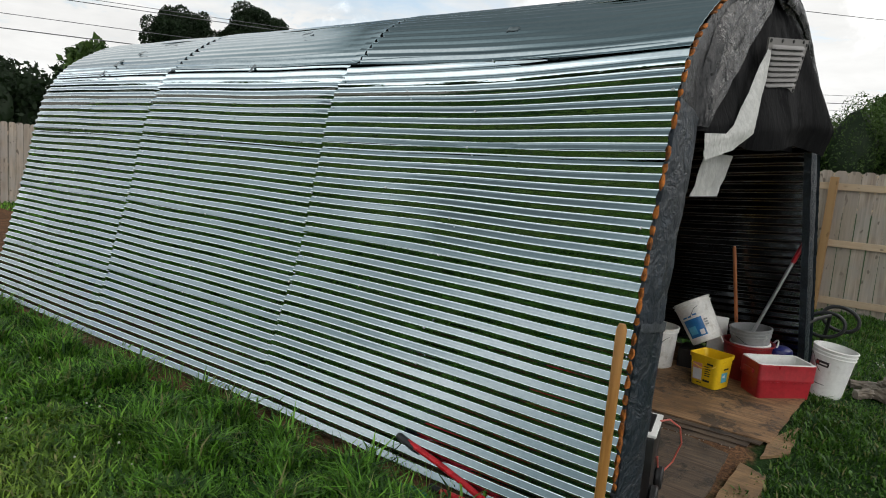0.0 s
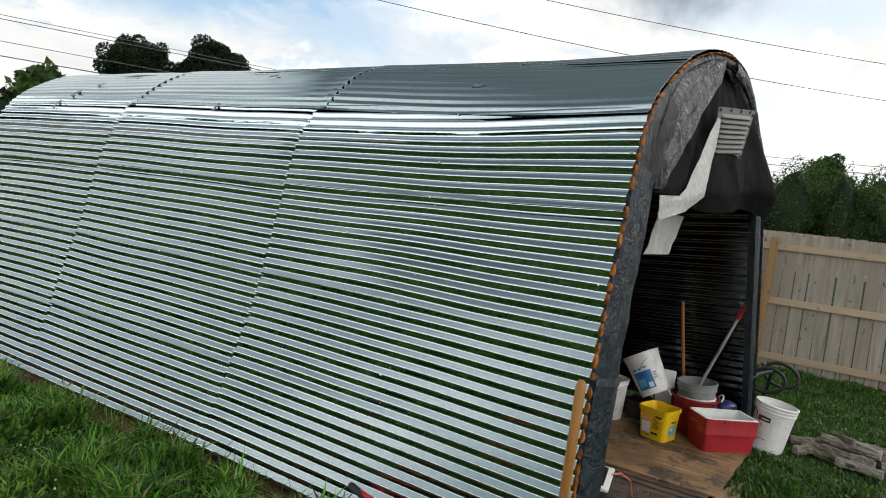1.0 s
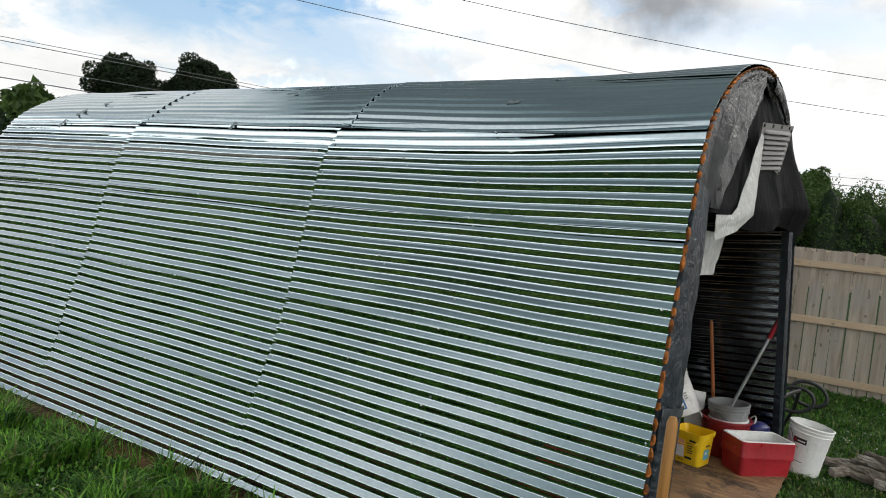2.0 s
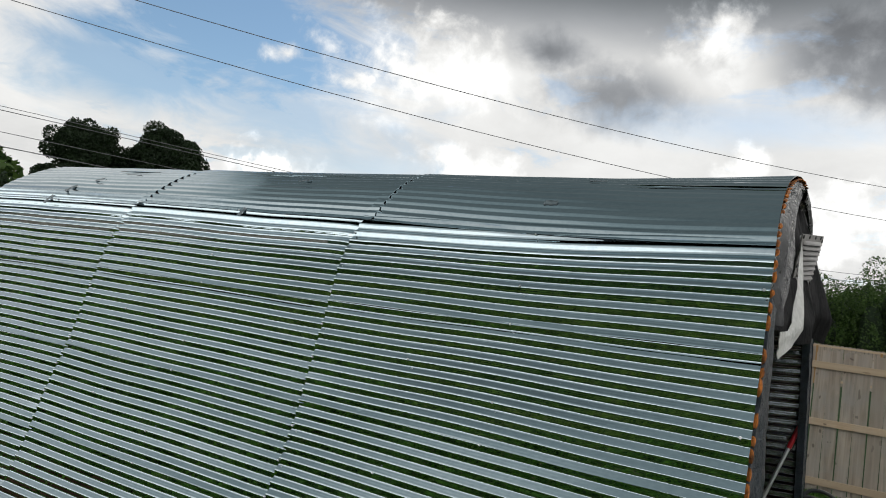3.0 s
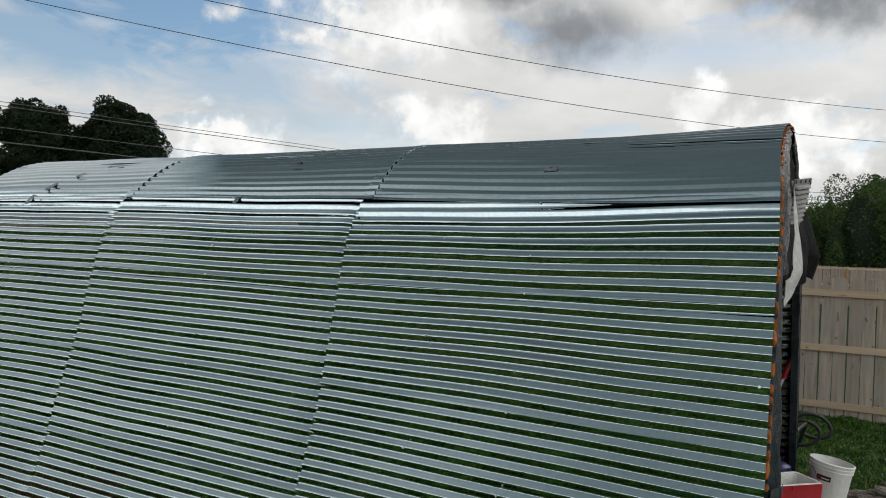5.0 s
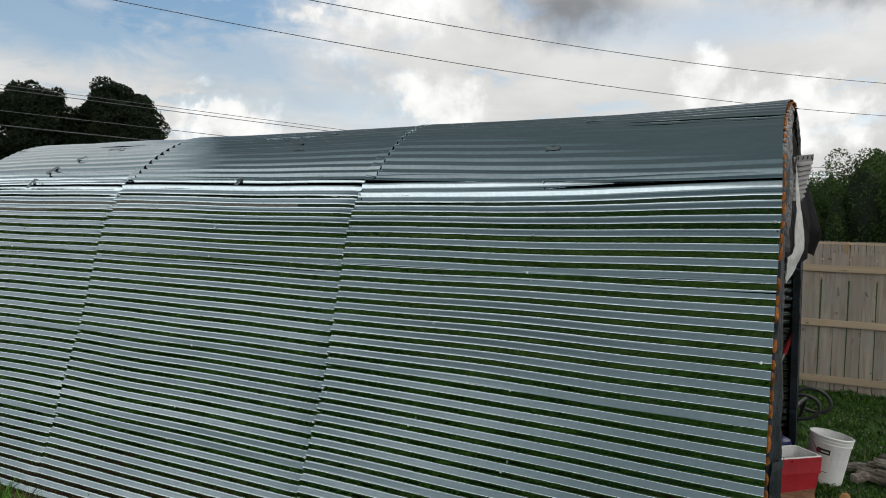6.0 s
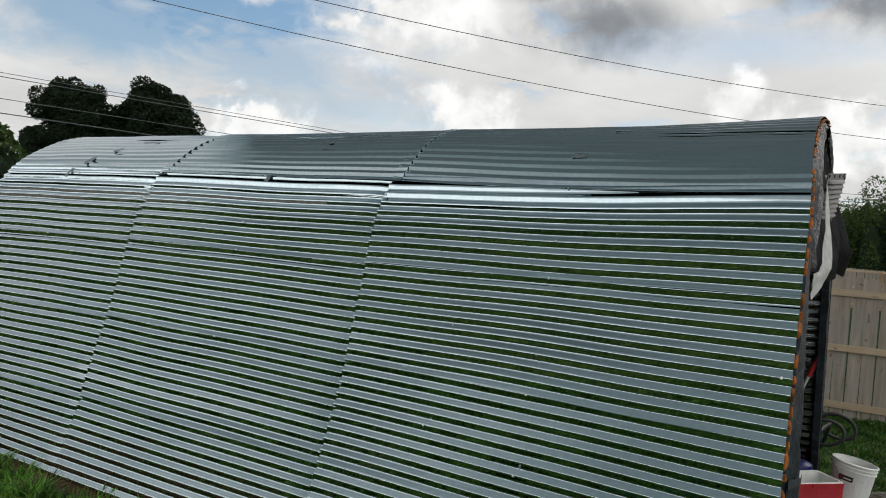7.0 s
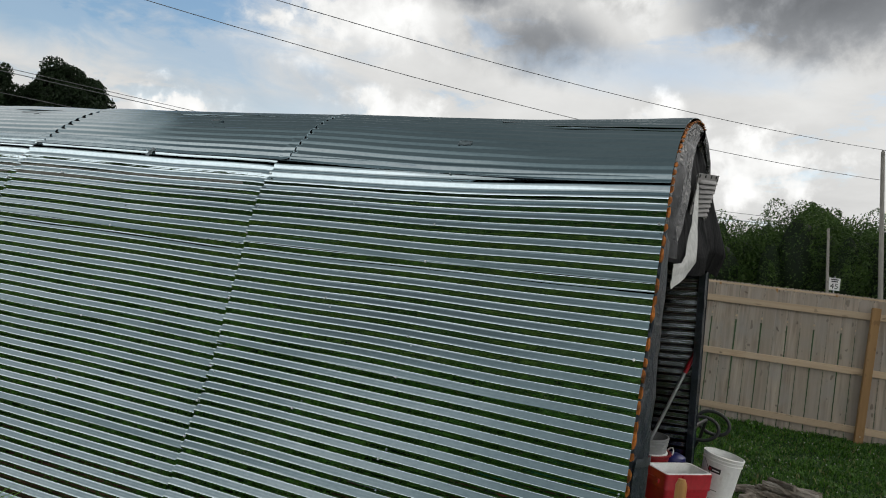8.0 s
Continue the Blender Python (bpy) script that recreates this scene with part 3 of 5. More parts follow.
def roofing_sheet(row, col):
    rng = random.Random(row * 7 + col * 131)
    x1, x0 = LENGTHS[col], LENGTHS[col + 1] - (0.035 if col < 2 else 0.0)
    s0 = FIRST + 0.61 * (row - 1) if row else 0.0
    s1 = min(FIRST + 0.61 * row + PITCH * 0.9, GIRTH)
    if row == 0:
        s0 = 0.0
    over = row >= 4 and col > 0      # on the roof the rear sheets lap over the front ones
    if over:
        x1 += 0.04
    nx = 22
    nv = max(12, int(round((s1 - s0) / PITCH * 14)))
    lift_front = 0.0035 * (2 - col)
    phase = rng.uniform(0, 50)
    sag = rng.uniform(0.001, 0.005) if row < 5 else 0.001
    outer, inner = [], []
    for j in range(nv + 1):
        ro, ri = [], []
        for i in range(nx + 1):
            x = x0 + (x1 - x0) * i / nx
            # the last wall course ends under the roof's lap
            tuck = lap_shift(x, col, 3) - lap_shift(x, col, 4) if row == 3 else 0.0
            c = s0 + (s1 - tuck - s0) * j / nv
            shift = lap_shift(x, col, row) - (0.022 * smooth01((c - 2.40) / 0.2) if over else 0.0)
            if row == 0:
                shift *= c / FIRST
            p, nrm = shell(c + shift, x)
            flat_ = 1 - 0.62 * smooth01((p.z - 2.2) / 0.25) * (1.0 + 0.35 * smooth01((x + 1.6) / 1.5))
            th = 2 * math.pi * (c - FIRST) / PITCH
            th += 0.10 * (math.cos(th) - 1)     # the upper flanks are the longer ones
            wave = 0.0080 * flat_ * (math.cos(th) + 0.088 * math.cos(3 * th))
            low = max(0.0, 1 - (c - s0) / 0.12) if row else 0.0
            lift = 0.004 + lift_front + low * ((0.005 if row == 4 else 0.0045 if row < 4 else 0.001) + sag * (0.5 + 0.5 * math.sin(2.6 * x + phase)) ** 2) * (1 - 0.7 * smooth01(x + 1.0) * (row == 4))
            warp = 0.006 * noise.noise((x * 0.9 + phase, c * 1.6, col * 5.0)) + 0.003 * noise.noise((x * 3 + phase, c * 5, 3.0))
            seam = ((-0.007 if col == 1 else -0.003) if over else 0.010) * smooth01(1 - (x1 - x) / 0.08) if col else 0.0
            slip = 0.006 * noise.noise((x * 1.3 + phase, c * 0.8, 9.0))
            p = p + nrm * (wave + lift + warp - seam) + Vector((0, 0, slip * (1 if row else c / FIRST)))
            ro.append(p)
            ri.append(p - nrm * 0.002)
        outer.append(ro)
        inner.append(ri)
    bm = bmesh.new()
    vo = [[bm.verts.new(p) for p in r] for r in outer]
    vi = [[bm.verts.new(p) for p in r] for r in inner]
    for j in range(nv):
        for i in range(nx):
            bm.faces.new((vo[j][i], vo[j][i + 1], vo[j + 1][i + 1], vo[j + 1][i]))
            f = bm.faces.new((vi[j][i + 1], vi[j][i], vi[j + 1][i], vi[j + 1][i + 1]))
            f.material_index = 1
    for j in range(nv):
        bm.faces.new((vo[j][nx], vi[j][nx], vi[j + 1][nx], vo[j + 1][nx]))
        bm.faces.new((vi[j][0], vo[j][0], vo[j + 1][0], vi[j + 1][0]))
    for i in range(nx):
        bm.faces.new((vo[0][i + 1], vo[0][i], vi[0][i], vi[0][i + 1]))
        bm.faces.new((vo[nv][i], vo[nv][i + 1], vi[nv][i + 1], vi[nv][i]))
    # inner faces take the darkened steels that carry the interior's shade
    ob = part("roofing_sheet", bm, [GALV, SHADED_STEEL if s1 < GIRTH * 0.6 else INNER_STEEL], hut, smooth=False)
    for p in ob.data.polygons:
        p.use_smooth = True
    ob.data.set_sharp_from_angle(angle=radians(60))


COURSES = int(math.ceil((GIRTH - FIRST) / 0.61)) + 1
for col in range(3):
    for row in range(COURSES):
        roofing_sheet(row, col)


def build_screws():
    """Hex-headed screws with washers through the ridges of the laps."""
    bm = bmesh.new()
    rng = random.Random(4)
    for col in range(3):
        for row in range(1, COURSES):
            base = FIRST + 0.61 * (row - 1)
            for x, offs in ((LENGTHS[col] - 0.03, (4,) if col == 0 else (1, 4, 7)), ((LENGTHS[col] + LENGTHS[col + 1]) / 2, (0, 3)),
                            (LENGTHS[col] - 1.75, (5,))):
                for o in offs:
                    xx = x + rng.uniform(-0.012, 0.012)
                    c = base + PITCH * o
                    if c > GIRTH - 0.1:
                        continue
                    p, nrm = shell(c + lap_shift(xx, col, row), xx)
                    if p.z > 2.3:
                        continue
                    m = Matrix.Translation(p + nrm * (0.006 + 0.0035 * (2 - col) + 0.0086)) @ nrm.to_track_quat("Z", "Y").to_matrix().to_4x4()
                    bmesh.ops.create_cone(bm, cap_ends=True, segments=8, radius1=0.0075, radius2=0.006, depth=0.003, matrix=m)
                    bmesh.ops.create_cone(bm, cap_ends=True, segments=6, radius1=0.0045, radius2=0.004, depth=0.006,
                                          matrix=m @ Matrix.Translation((0, 0, 0.004)))
    ob = part("roofing_screw", bm, ZINC, hut, "zinc hex-headed screws with washers")
    tagged(ob, kind="stuff")


build_screws()


def build_front():
    # wooden rib under the skin and the plastic that wraps it
    def strip(name, mat, x_in, width_of, s_from, s_to, n, label, folds=0.006):
        bm = bmesh.new()
        front, inside, back = [], [], []
        for i in range(n + 1):
            s = s_from + (s_to - s_from) * i / n
            p, nrm = shell(s, 0.0)
            wdt = width_of(p.z)
            k = 7
            rowp = []
            for j in range(k + 1):
                u = j / k
                q = p - nrm * (0.012 + wdt * u)
                bulge = 0.012 * math.sin(math.pi * u) + folds * noise.noise((s * 7, u * 3, 2.0)) + folds * 0.6 * noise.noise((s * 22, u * 9, 5.0))
                rowp.append(q + Vector((x_in + bulge, 0, 0)))
            end = p - nrm * (0.012 + wdt)
            rowp.append(end + Vector((-0.07, 0, 0)))
            begin = p - nrm * 0.010
            front.append([begin + Vector((0.0, 0, 0))] + rowp)
        rings(bm, front, False, False, closed=False)
        return part(name, bm, mat, hut, label)

    def leg_width(z):
        return float(np.interp(z, (0.0, 1.0, 1.3, 1.5, 1.9, 2.2), (0.14, 0.165, 0.205, 0.225, 0.30, 0.29)))

    def leg_turn(z):
        return float(np.interp(z, (0.0, 1.2, 1.6, 2.0), (0.05, 0.05, 0.028, 0.0)))

    def leg_skin(s, u, out, wide=0.0):
        """A point of the wrapped near leg: u from the sheet's edge to the doorway."""
        p, nrm = shell(s, 0.0)
        return p - nrm * (0.010 + (leg_width(p.z) + wide) * u) + Vector((leg_turn(p.z) * u + out + 0.012 * math.sin(math.pi * u), 0, 0))
    crest = CREST
    top = int(np.argmax(GZ))
    near_s = float(np.interp(2.05, GZ[:top], GS[:top]))
    far_s = float(np.interp(-2.05, -GZ[top:], GS[top:]))
    bm = bmesh.new()
    rows = []
    for i in range(61):
        s = near_s * i / 60
        row = [leg_skin(s, 0.0, -0.012)]
        row += [leg_skin(s, j / 8, 0.012 + 0.007 * noise.noise((s * 7, j * 0.4, 2.0)) + 0.005 * noise.noise((s * 22, j * 1.1, 5.0))) for j in range(9)]
        row.append(leg_skin(s, 1.02, -0.10))
        rows.append(row)
    rings(bm, rows, False, False, closed=False)
    part("leg_wrap", bm, TARP_LEG, hut, "slate-grey plastic wrapped over the near leg")
    strip("leg_wrap", TARP_LEG, -0.02, lambda z: 0.20, far_s, GIRTH, 60, "slate-grey plastic wrapped over the far leg")
    strip("arch_wrap", TARP_GREY, -0.008, lambda z: float(np.interp(z, (1.9, 2.2, 2.35, 2.5, 2.64, 2.8), (0.29, 0.27, 0.20, 0.11, 0.06, 0.05))), near_s - 0.03, crest, 60, "creased plastic round the arch")
    strip("arch_wrap", TARP_GREY, 0.006, lambda z: 0.085, crest, far_s + 0.03, 60, "creased plastic round the arch")
    # ragged silver tape round the near leg, and the overlapping lower wrap
    bm = bmesh.new()
    rings(bm, [[leg_skin(1.035 + 0.010 * i + 0.014 * noise.noise((j * 0.9, i * 0.15, 0.0)), j / 16, 0.024, 0.01) for j in range(17)] for i in range(5)],
          False, False, closed=False)
    part("tape_band", bm, TAPE, hut, "ragged silver tape")
    bm = bmesh.new()
    rings(bm, [[leg_skin(0.02 + 0.051 * i, j / 8, 0.019 + 0.008 * noise.noise((i * 0.47, j * 0.5, 0.0)), 0.012) for j in range(9)] for i in range(21)],
          False, False, closed=False)
    part("leg_wrap", bm, TARP_LEG, hut, "overlapping lower plastic wrap")

    # orange foam squeezed out between rib and sheet ends
    bm = bmesh.new()
    rng = random.Random(9)
    n = int((CREST - 0.1) / PITCH)
    for i in range(n):
        s = 0.259 + PITCH * i + rng.uniform(-0.006, 0.006)
        p, nrm = shell(s, 0.0)
        tng = Vector((0, nrm.z, -nrm.y))
        if rng.random() < 0.05:
            continue
        big_ = rng.uniform(0.6, 1.4) * (1.0 if p.z < 2.0 else 0.7)
        ring_pts = []
        for kx, sc, deep in ((-0.03, 0.7, 0.022), (0.004, 1.0, 0.008), (0.012, 0.85, 0.008), (0.016, 0.25, 0.008)):
            lp = []
            for a in range(8):
                th = 2 * math.pi * a / 8
                r = (0.014 + 0.010 * abs(math.sin(th))) * big_ * sc * rng.uniform(0.6, 1.3)
                lp.append(p - nrm * deep + Vector((kx, 0, 0)) + nrm * (0.55 * r * math.cos(th)) + tng * (1.45 * r * math.sin(th)))
            ring_pts.append(lp)
        rings(bm, ring_pts)
    tagged(part("foam_filler", bm, FOAM, hut, "rust-orange foam in the sheet ends"), kind="stuff")

    # rear wall and base boards close the hut
    bm = bmesh.new()
    pts = [shell(GIRTH * i / 60, -6.65)[0] - shell(GIRTH * i / 60, -6.65)[1] * 0.02 for i in range(61)]
    rings(bm, [pts, [p + Vector((0.03, 0, 0)) for p in pts]])
    part("rear_wall", bm, SHADED_STEEL, hut)
    for y, z in ((0.075, -0.02), (3.56, 0.13)):
        bm = bmesh.new()
        box(bm, (6.56, 0.04, 0.14), (-3.36 + 0.06 * y, y, z), bevel=0.004)
        part("base_board", bm, BOARD_DARK, hut)


build_front()


# ---------------------------------------------------------------- fences
def picket_mesh(height, width, thick, seed):
    """A dog-eared board."""
    rng = random.Random(seed)
    bm = bmesh.new()
    e, hw = 0.03, width / 2
    outline = [(-hw, 0), (hw, 0), (hw, height - e), (hw - e, height), (-hw + e, height), (-hw, height - e)]
    bow = rng.uniform(-0.006, 0.006)
    a = [(x, -thick / 2 + bow * math.sin(math.pi * z / height), z) for x, z in outline]
    b = [(x, thick / 2 + bow * math.sin(math.pi * z / height), z) for x, z in outline]
    rings(bm, [a, b])
    me = bpy.data.meshes.new("picket")
    bm.normal_update()
    bm.to_mesh(me)
    bm.free()
    me.materials.append(PICKET)
    return me


PICKETS = [picket_mesh(1.765 + 0.004 * q, 0.1415, 0.016, q) for q in range(4)]


def fence_bay(start, length, turn, seed, z_of, rail_heights=(0.15, 0.87, 1.57)):
    """One bay of board fence: pickets behind three rails, with a post at its start."""
    rng = random.Random(seed)
    bay = thing("fence_bay", "weathered wooden privacy fence bay with dog-eared boards and treated rails", "fence",
                (start[0], start[1], 0), (0, 0, turn), "board fence")
    dirn = Vector((math.cos(radians(turn)), math.sin(radians(turn))))

    def gz(u):
        return z_of(start[0] + dirn.x * u, start[1] + dirn.y * u)
    n = int(length / 0.1445)
    for i in range(n):
        u = 0.07 + i * length / n
        ob = new("picket", PICKETS[rng.randrange(4)])
        ob.parent = bay
        ob.matrix_basis = pose(u, 0.02 + rng.uniform(-0.002, 0.002), gz(u) + rng.uniform(-0.005, 0.005), 0, rng.uniform(-0.35, 0.35), 0)
    for zc in rail_heights:
        bm = bmesh.new()
        box(bm, (length, 0.038, 0.085), (0, 0, 0), bevel=0.003)
        rail = part("rail", bm, RAIL, bay)
        za, zb = gz(0), gz(length)
        rail.matrix_basis = pose(length / 2, -0.008, (za + zb) / 2 + zc, 0, -math.degrees(math.atan2(zb - za, length)) + rng.uniform(-0.15, 0.15), 0)
    bm = bmesh.new()
    box(bm, (0.09, 0.09, 2.05), (0, -0.06, gz(0) + 0.66), (0, 1.2, 0), bevel=0.004)
    part("post", bm, POST, bay, "treated square post")


FENCE_Y = 6.9
for i in range(11):
    fence_bay((2.16 + 2.30 * (i - 7), FENCE_Y), 2.30, 0, 40 + i, ground_z)
for i in range(7):
    fence_bay((-4.0 + 2.44 * i, 32.0), 2.44, 0, 60 + i, ground_z, (0.2, 0.95, 1.68))
for i in range(9):
    fence_bay((-15.6, FENCE_Y - 2.44 * i - 0.1), 2.44, -90, 80 + i, ground_z)


# ---------------------------------------------------------------- trees, woods
def leaf_cloud(centres, radii, count, size, rng, shell_bias=0.6):
    """Random leaf quads (two triangles) through ellipsoids."""
    centres, radii = np.array(centres), np.array(radii)
    vol = radii.prod(axis=1) ** (2 / 3)
    pick = rng.choice(len(centres), count, p=vol / vol.sum())
    d_ = rng.normal(size=(count, 3))
    d_ /= np.linalg.norm(d_, axis=1)[:, None]
    rad = rng.random(count) ** (1 / 3)
    rad = shell_bias * (0.8 + 0.28 * rng.random(count)) + (1 - shell_bias) * rad
    pos = centres[pick] + d_ * radii[pick] * rad[:, None]
    a = rng.normal(size=(count, 3))
    a /= np.linalg.norm(a, axis=1)[:, None]
    b = np.cross(a, rng.normal(size=(count, 3)))
    b /= np.linalg.norm(b, axis=1)[:, None]
    sz = size * (0.55 + 0.9 * rng.random(count))[:, None]
    v = np.stack([pos - a * sz, pos + b * sz * 0.55, pos + a * sz, pos - b * sz * 0.55], axis=1).reshape(-1, 3)
    base = np.arange(count)[:, None] * 4
    t = np.concatenate([base + np.array([[0, 1, 2]]), base + np.array([[0, 2, 3]])], axis=1).reshape(-1, 3)
    return v, t


def tree(az, dist, eye, top, half_width, low, seed, mat, leaves, leaf, label, fullness=1.0):
    """A broad-leaved tree: tapered trunk with limbs and a crown of many leaves."""
    rng = np.random.default_rng(seed)
    x, y = eye[0] + dist * math.cos(radians(az)), eye[1] + dist * math.sin(radians(az))
    tr = thing("tree", label, "tree", (x, y, 0), group="trees")
    bm = bmesh.new()
    h = top
    tube(bm, [(0, 0, -0.3), (0.1, 0, h * 0.25), (-0.05, 0.1, h * 0.55), (0, 0, h * 0.88)], 0.028 * h, 10, [1.0, 0.75, 0.5, 0.12])
    for q in range(9):
        a = q * 2.4 + rng.random()
        z0 = h * (0.18 + 0.055 * q)
        r = half_width * (0.75 - 0.04 * q)
        tube(bm, [(0, 0, z0), (r * 0.5 * math.cos(a), r * 0.5 * math.sin(a), z0 + h * 0.09), (r * math.cos(a), r * math.sin(a), z0 + h * 0.16)],
             0.009 * h, 6, [1.0, 0.6, 0.15])
    part("trunk", bm, BARK, tr)
    centres, radii = [], []
    mid = (top + low) / 2
    hh = (top - low) / 2
    for q in range(230):
        dv = rng.normal(size=3)
        dv /= np.linalg.norm(dv)
        rr = 0.72 + 0.18 * rng.random() + (0.13 if q % 8 == 0 else 0.0)
        u = dv[2] * rr
        taper = 1.0 if u < 0 else 1.0 - 0.22 * u
        c = (dv[0] * rr * half_width * taper, dv[1] * rr * half_width * taper, mid + u * hh)
        s_ = half_width * rng.uniform(0.13, 0.25) * fullness
        centres.append(c)
        radii.append((s_, s_, s_ * 0.9))
    for q in range(40):
        dv = rng.normal(size=3)
        dv /= np.linalg.norm(dv)
        rr = 0.68 * rng.random()
        centres.append((dv[0] * rr * half_width, dv[1] * rr * half_width, mid + dv[2] * rr * hh))
        radii.append((half_width * 0.36,) * 3)
    v, t = leaf_cloud(centres, radii, leaves, leaf, rng)
    ob = mesh_tris("crown", v, t, mat)
    ob.parent = tr
    return tr


EYE0 = (0.0, -2.9)
tree(147.1, 75, EYE0, 15.7, 4.6, 1.5, 11, LEAF_SHADED, 170000, 0.12, "tall dark oval broad-leaved tree behind the fence")
tree(141.6, 75, EYE0, 16.2, 5.2, 1.5, 12, LEAF_SHADED, 170000, 0.12, "dark broad-leaved tree with a rounded crown")
tree(92.6, 70, EYE0, 10.8, 2.7, 1.0, 13, LEAF_GREEN, 40000, 0.15, "upright green tree at the edge of the wood")
tree(82.6, 70, EYE0, 11.2, 3.4, 1.0, 15, LEAF_GREEN, 40000, 0.15, "rounded green tree rising above the wood")
tree(153.2, 52, EYE0, 8.0, 2.6, 2.0, 14, LEAF_GREEN, 3500, 0.30, "thin feathery tree with an open crown", 0.7)


def woods(name, az0, az1, dist, heights, count, leaf, seed, mat, label):
    """A belt of far wood as leaf masses over added cores, coloured dark as inner shade."""
    rng = np.random.default_rng(seed)
    centres, radii = [], []
    n = int(abs(az1 - az0) * 2.0)
    for q in range(n):
        f = (q + rng.random()) / n
        az = az0 + (az1 - az0) * f
        dd = dist * rng.uniform(0.93, 1.12)
        h = float(np.interp(f, np.linspace(0, 1, len(heights)), heights)) * rng.uniform(0.78, 1.1)
        x, y = EYE0[0] + dd * math.cos(radians(az)), EYE0[1] + dd * math.sin(radians(az))
        w_ = dist * radians(abs(az1 - az0)) / n * rng.uniform(2.2, 4.6)
        centres.append((x, y, h * 0.45))
        radii.append((w_, w_, h * 0.5))
        for r_ in range(7):
            centres.append((x + rng.normal() * w_ * 0.7, y + rng.normal() * w_ * 0.7, h * rng.uniform(0.35, 0.86)))
            radii.append((w_ * 0.42, w_ * 0.42, h * 0.13))
    v, t = leaf_cloud(centres, radii, count, leaf, rng, 0.75)
    ob = mesh_tris(name, v, t, mat)
    tagged(ob, label, "woods", kind="stuff")
    # filler solids whose near-black colour stands in for shade among the leaves
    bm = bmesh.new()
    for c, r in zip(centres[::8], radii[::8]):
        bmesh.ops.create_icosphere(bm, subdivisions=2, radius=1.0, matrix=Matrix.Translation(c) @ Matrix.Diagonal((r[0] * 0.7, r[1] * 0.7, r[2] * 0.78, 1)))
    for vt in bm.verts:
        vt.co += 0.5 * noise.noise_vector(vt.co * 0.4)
    core = finish(name + "_core", bm, LEAF_SHADED)
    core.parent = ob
    return ob


woods("woods_east", 102, 62, 62, (8.8, 8.8, 8.8, 9.4, 9.8, 9.6, 9.6, 9.6, 9.8), 380000, 0.088, 3, LEAF_GREEN, "belt of mixed green woods beyond the fence")
woods("woods_west", 200, 150, 45, (5.5, 6.0, 6.4, 6.2, 5.6, 5.4), 60000, 0.18, 5, LEAF_SHADED, "dark belt of woods beyond the fence")
woods("woods_north", 152, 100, 95, (6, 6.5, 6, 6.5, 6), 22000, 0.5, 7, LEAF_SHADED, "far dark belt of woods")
woods("woods_south", 340, 205, 70, (5, 6, 5, 4, 5, 6), 22000, 0.5, 8, LEAF_GREEN, "far green belt of woods")


# ---------------------------------------------------------------- power line and road sign
def cable(points, sag, radius=0.012, n=30, label="black overhead power cable"):
    (a, b) = (Vector(points[0]), Vector(points[1]))
    bm = bmesh.new()
    pts = []
    for i in range(n + 1):
        f = i / n
        p = a.lerp(b, f)
        p.z -= sag * 4 * f * (1 - f)
        pts.append(p)
    tube(bm, pts, radius, 5)
    ob = finish("overhead_cable", bm, WIRE)
    tagged(ob, label, "cable", "overhead cables")


def utility_pole(x, y, height, radius, lean, arms, label):
    pole = thing("utility_pole", label, "utility pole", (x, y, 0), (0, lean, 0), "utility poles")
    bm = bmesh.new()
    tube(bm, [(0, 0, -0.3), (0, 0, height * 0.5), (0, 0, height)], radius, 12, [1.0, 0.86, 0.7])
    part("pole", bm, POLE_WOOD, pole)
    for z in arms:
        bm = bmesh.new()
        revolve(bm, [(0.03, 0), (0.06, 0.02), (0.05, 0.07), (0.06, 0.1), (0.03, 0.16)], 10)
        ins = part("insulator", bm, VENT_GREY, pole)
        ins.location = (0, 0, z)


P1 = (8.9, 42.2)
utility_pole(P1[0] + 0.95, P1[1], 11.35, 0.15, -4.8, (11.3,), "grey wooden utility pole carrying two cables")
utility_pole(7.35, 43.5, 6.75, 0.10, -4.8, (), "slim grey pole behind the fence")
cable(((9.0, 42.2, 11.4), (-40, -14.06, 12.4)), 2.1, 0.0145, 60)
cable(((9.0, 42.2, 9.65), (-43.1, -11.9, 13.0)), 2.2, 0.0145, 60)
cable(((9.0, 42.2, 11.4), (60, 88, 11.0)), 0.5, 0.022)
for dz_, rr in ((0.0, 0.026), (0.25, 0.02), (-1.35, 0.022), (-2.25, 0.034)):
    cable(((-66, -20, 9.78 + dz_), (-14.8, 76.7, 11.15 + dz_)), 0.36, rr)
for dz_, rr in ((0.0, 0.026), (-0.9, 0.04), (-1.7, 0.02)):
    cable(((-40, 84, 13.6 + dz_), (60, 95, 11.6 + dz_)), 0.3, rr)

for x_, y_, h_ in ((-40, 84, 13.7), (60, 95, 11.7), (-14.8, 76.7, 11.5), (-66, -20, 10.2), (60, 88, 11.1), (-40, -14.06, 12.5), (-43.1, -11.9, 13.1)):
    utility_pole(x_, y_, h_, 0.15, 0.0, (), "tall grey wooden utility pole at the end of a span")

sign = thing("speed_sign", "small white speed limit sign on a post by the road", "road sign", (7.55, 44.2, 0))
bm = bmesh.new()
tube(bm, [(0, 0.03, -0.2), (0, 0.03, 3.9)], 0.035, 8)
part("post", bm, STEEL, sign)
bm = bmesh.new()
box(bm, (0.61, 0.012, 0.76), (0, 0, 3.42), bevel=0.004)
face = part("plate", bm, PAPER, sign)


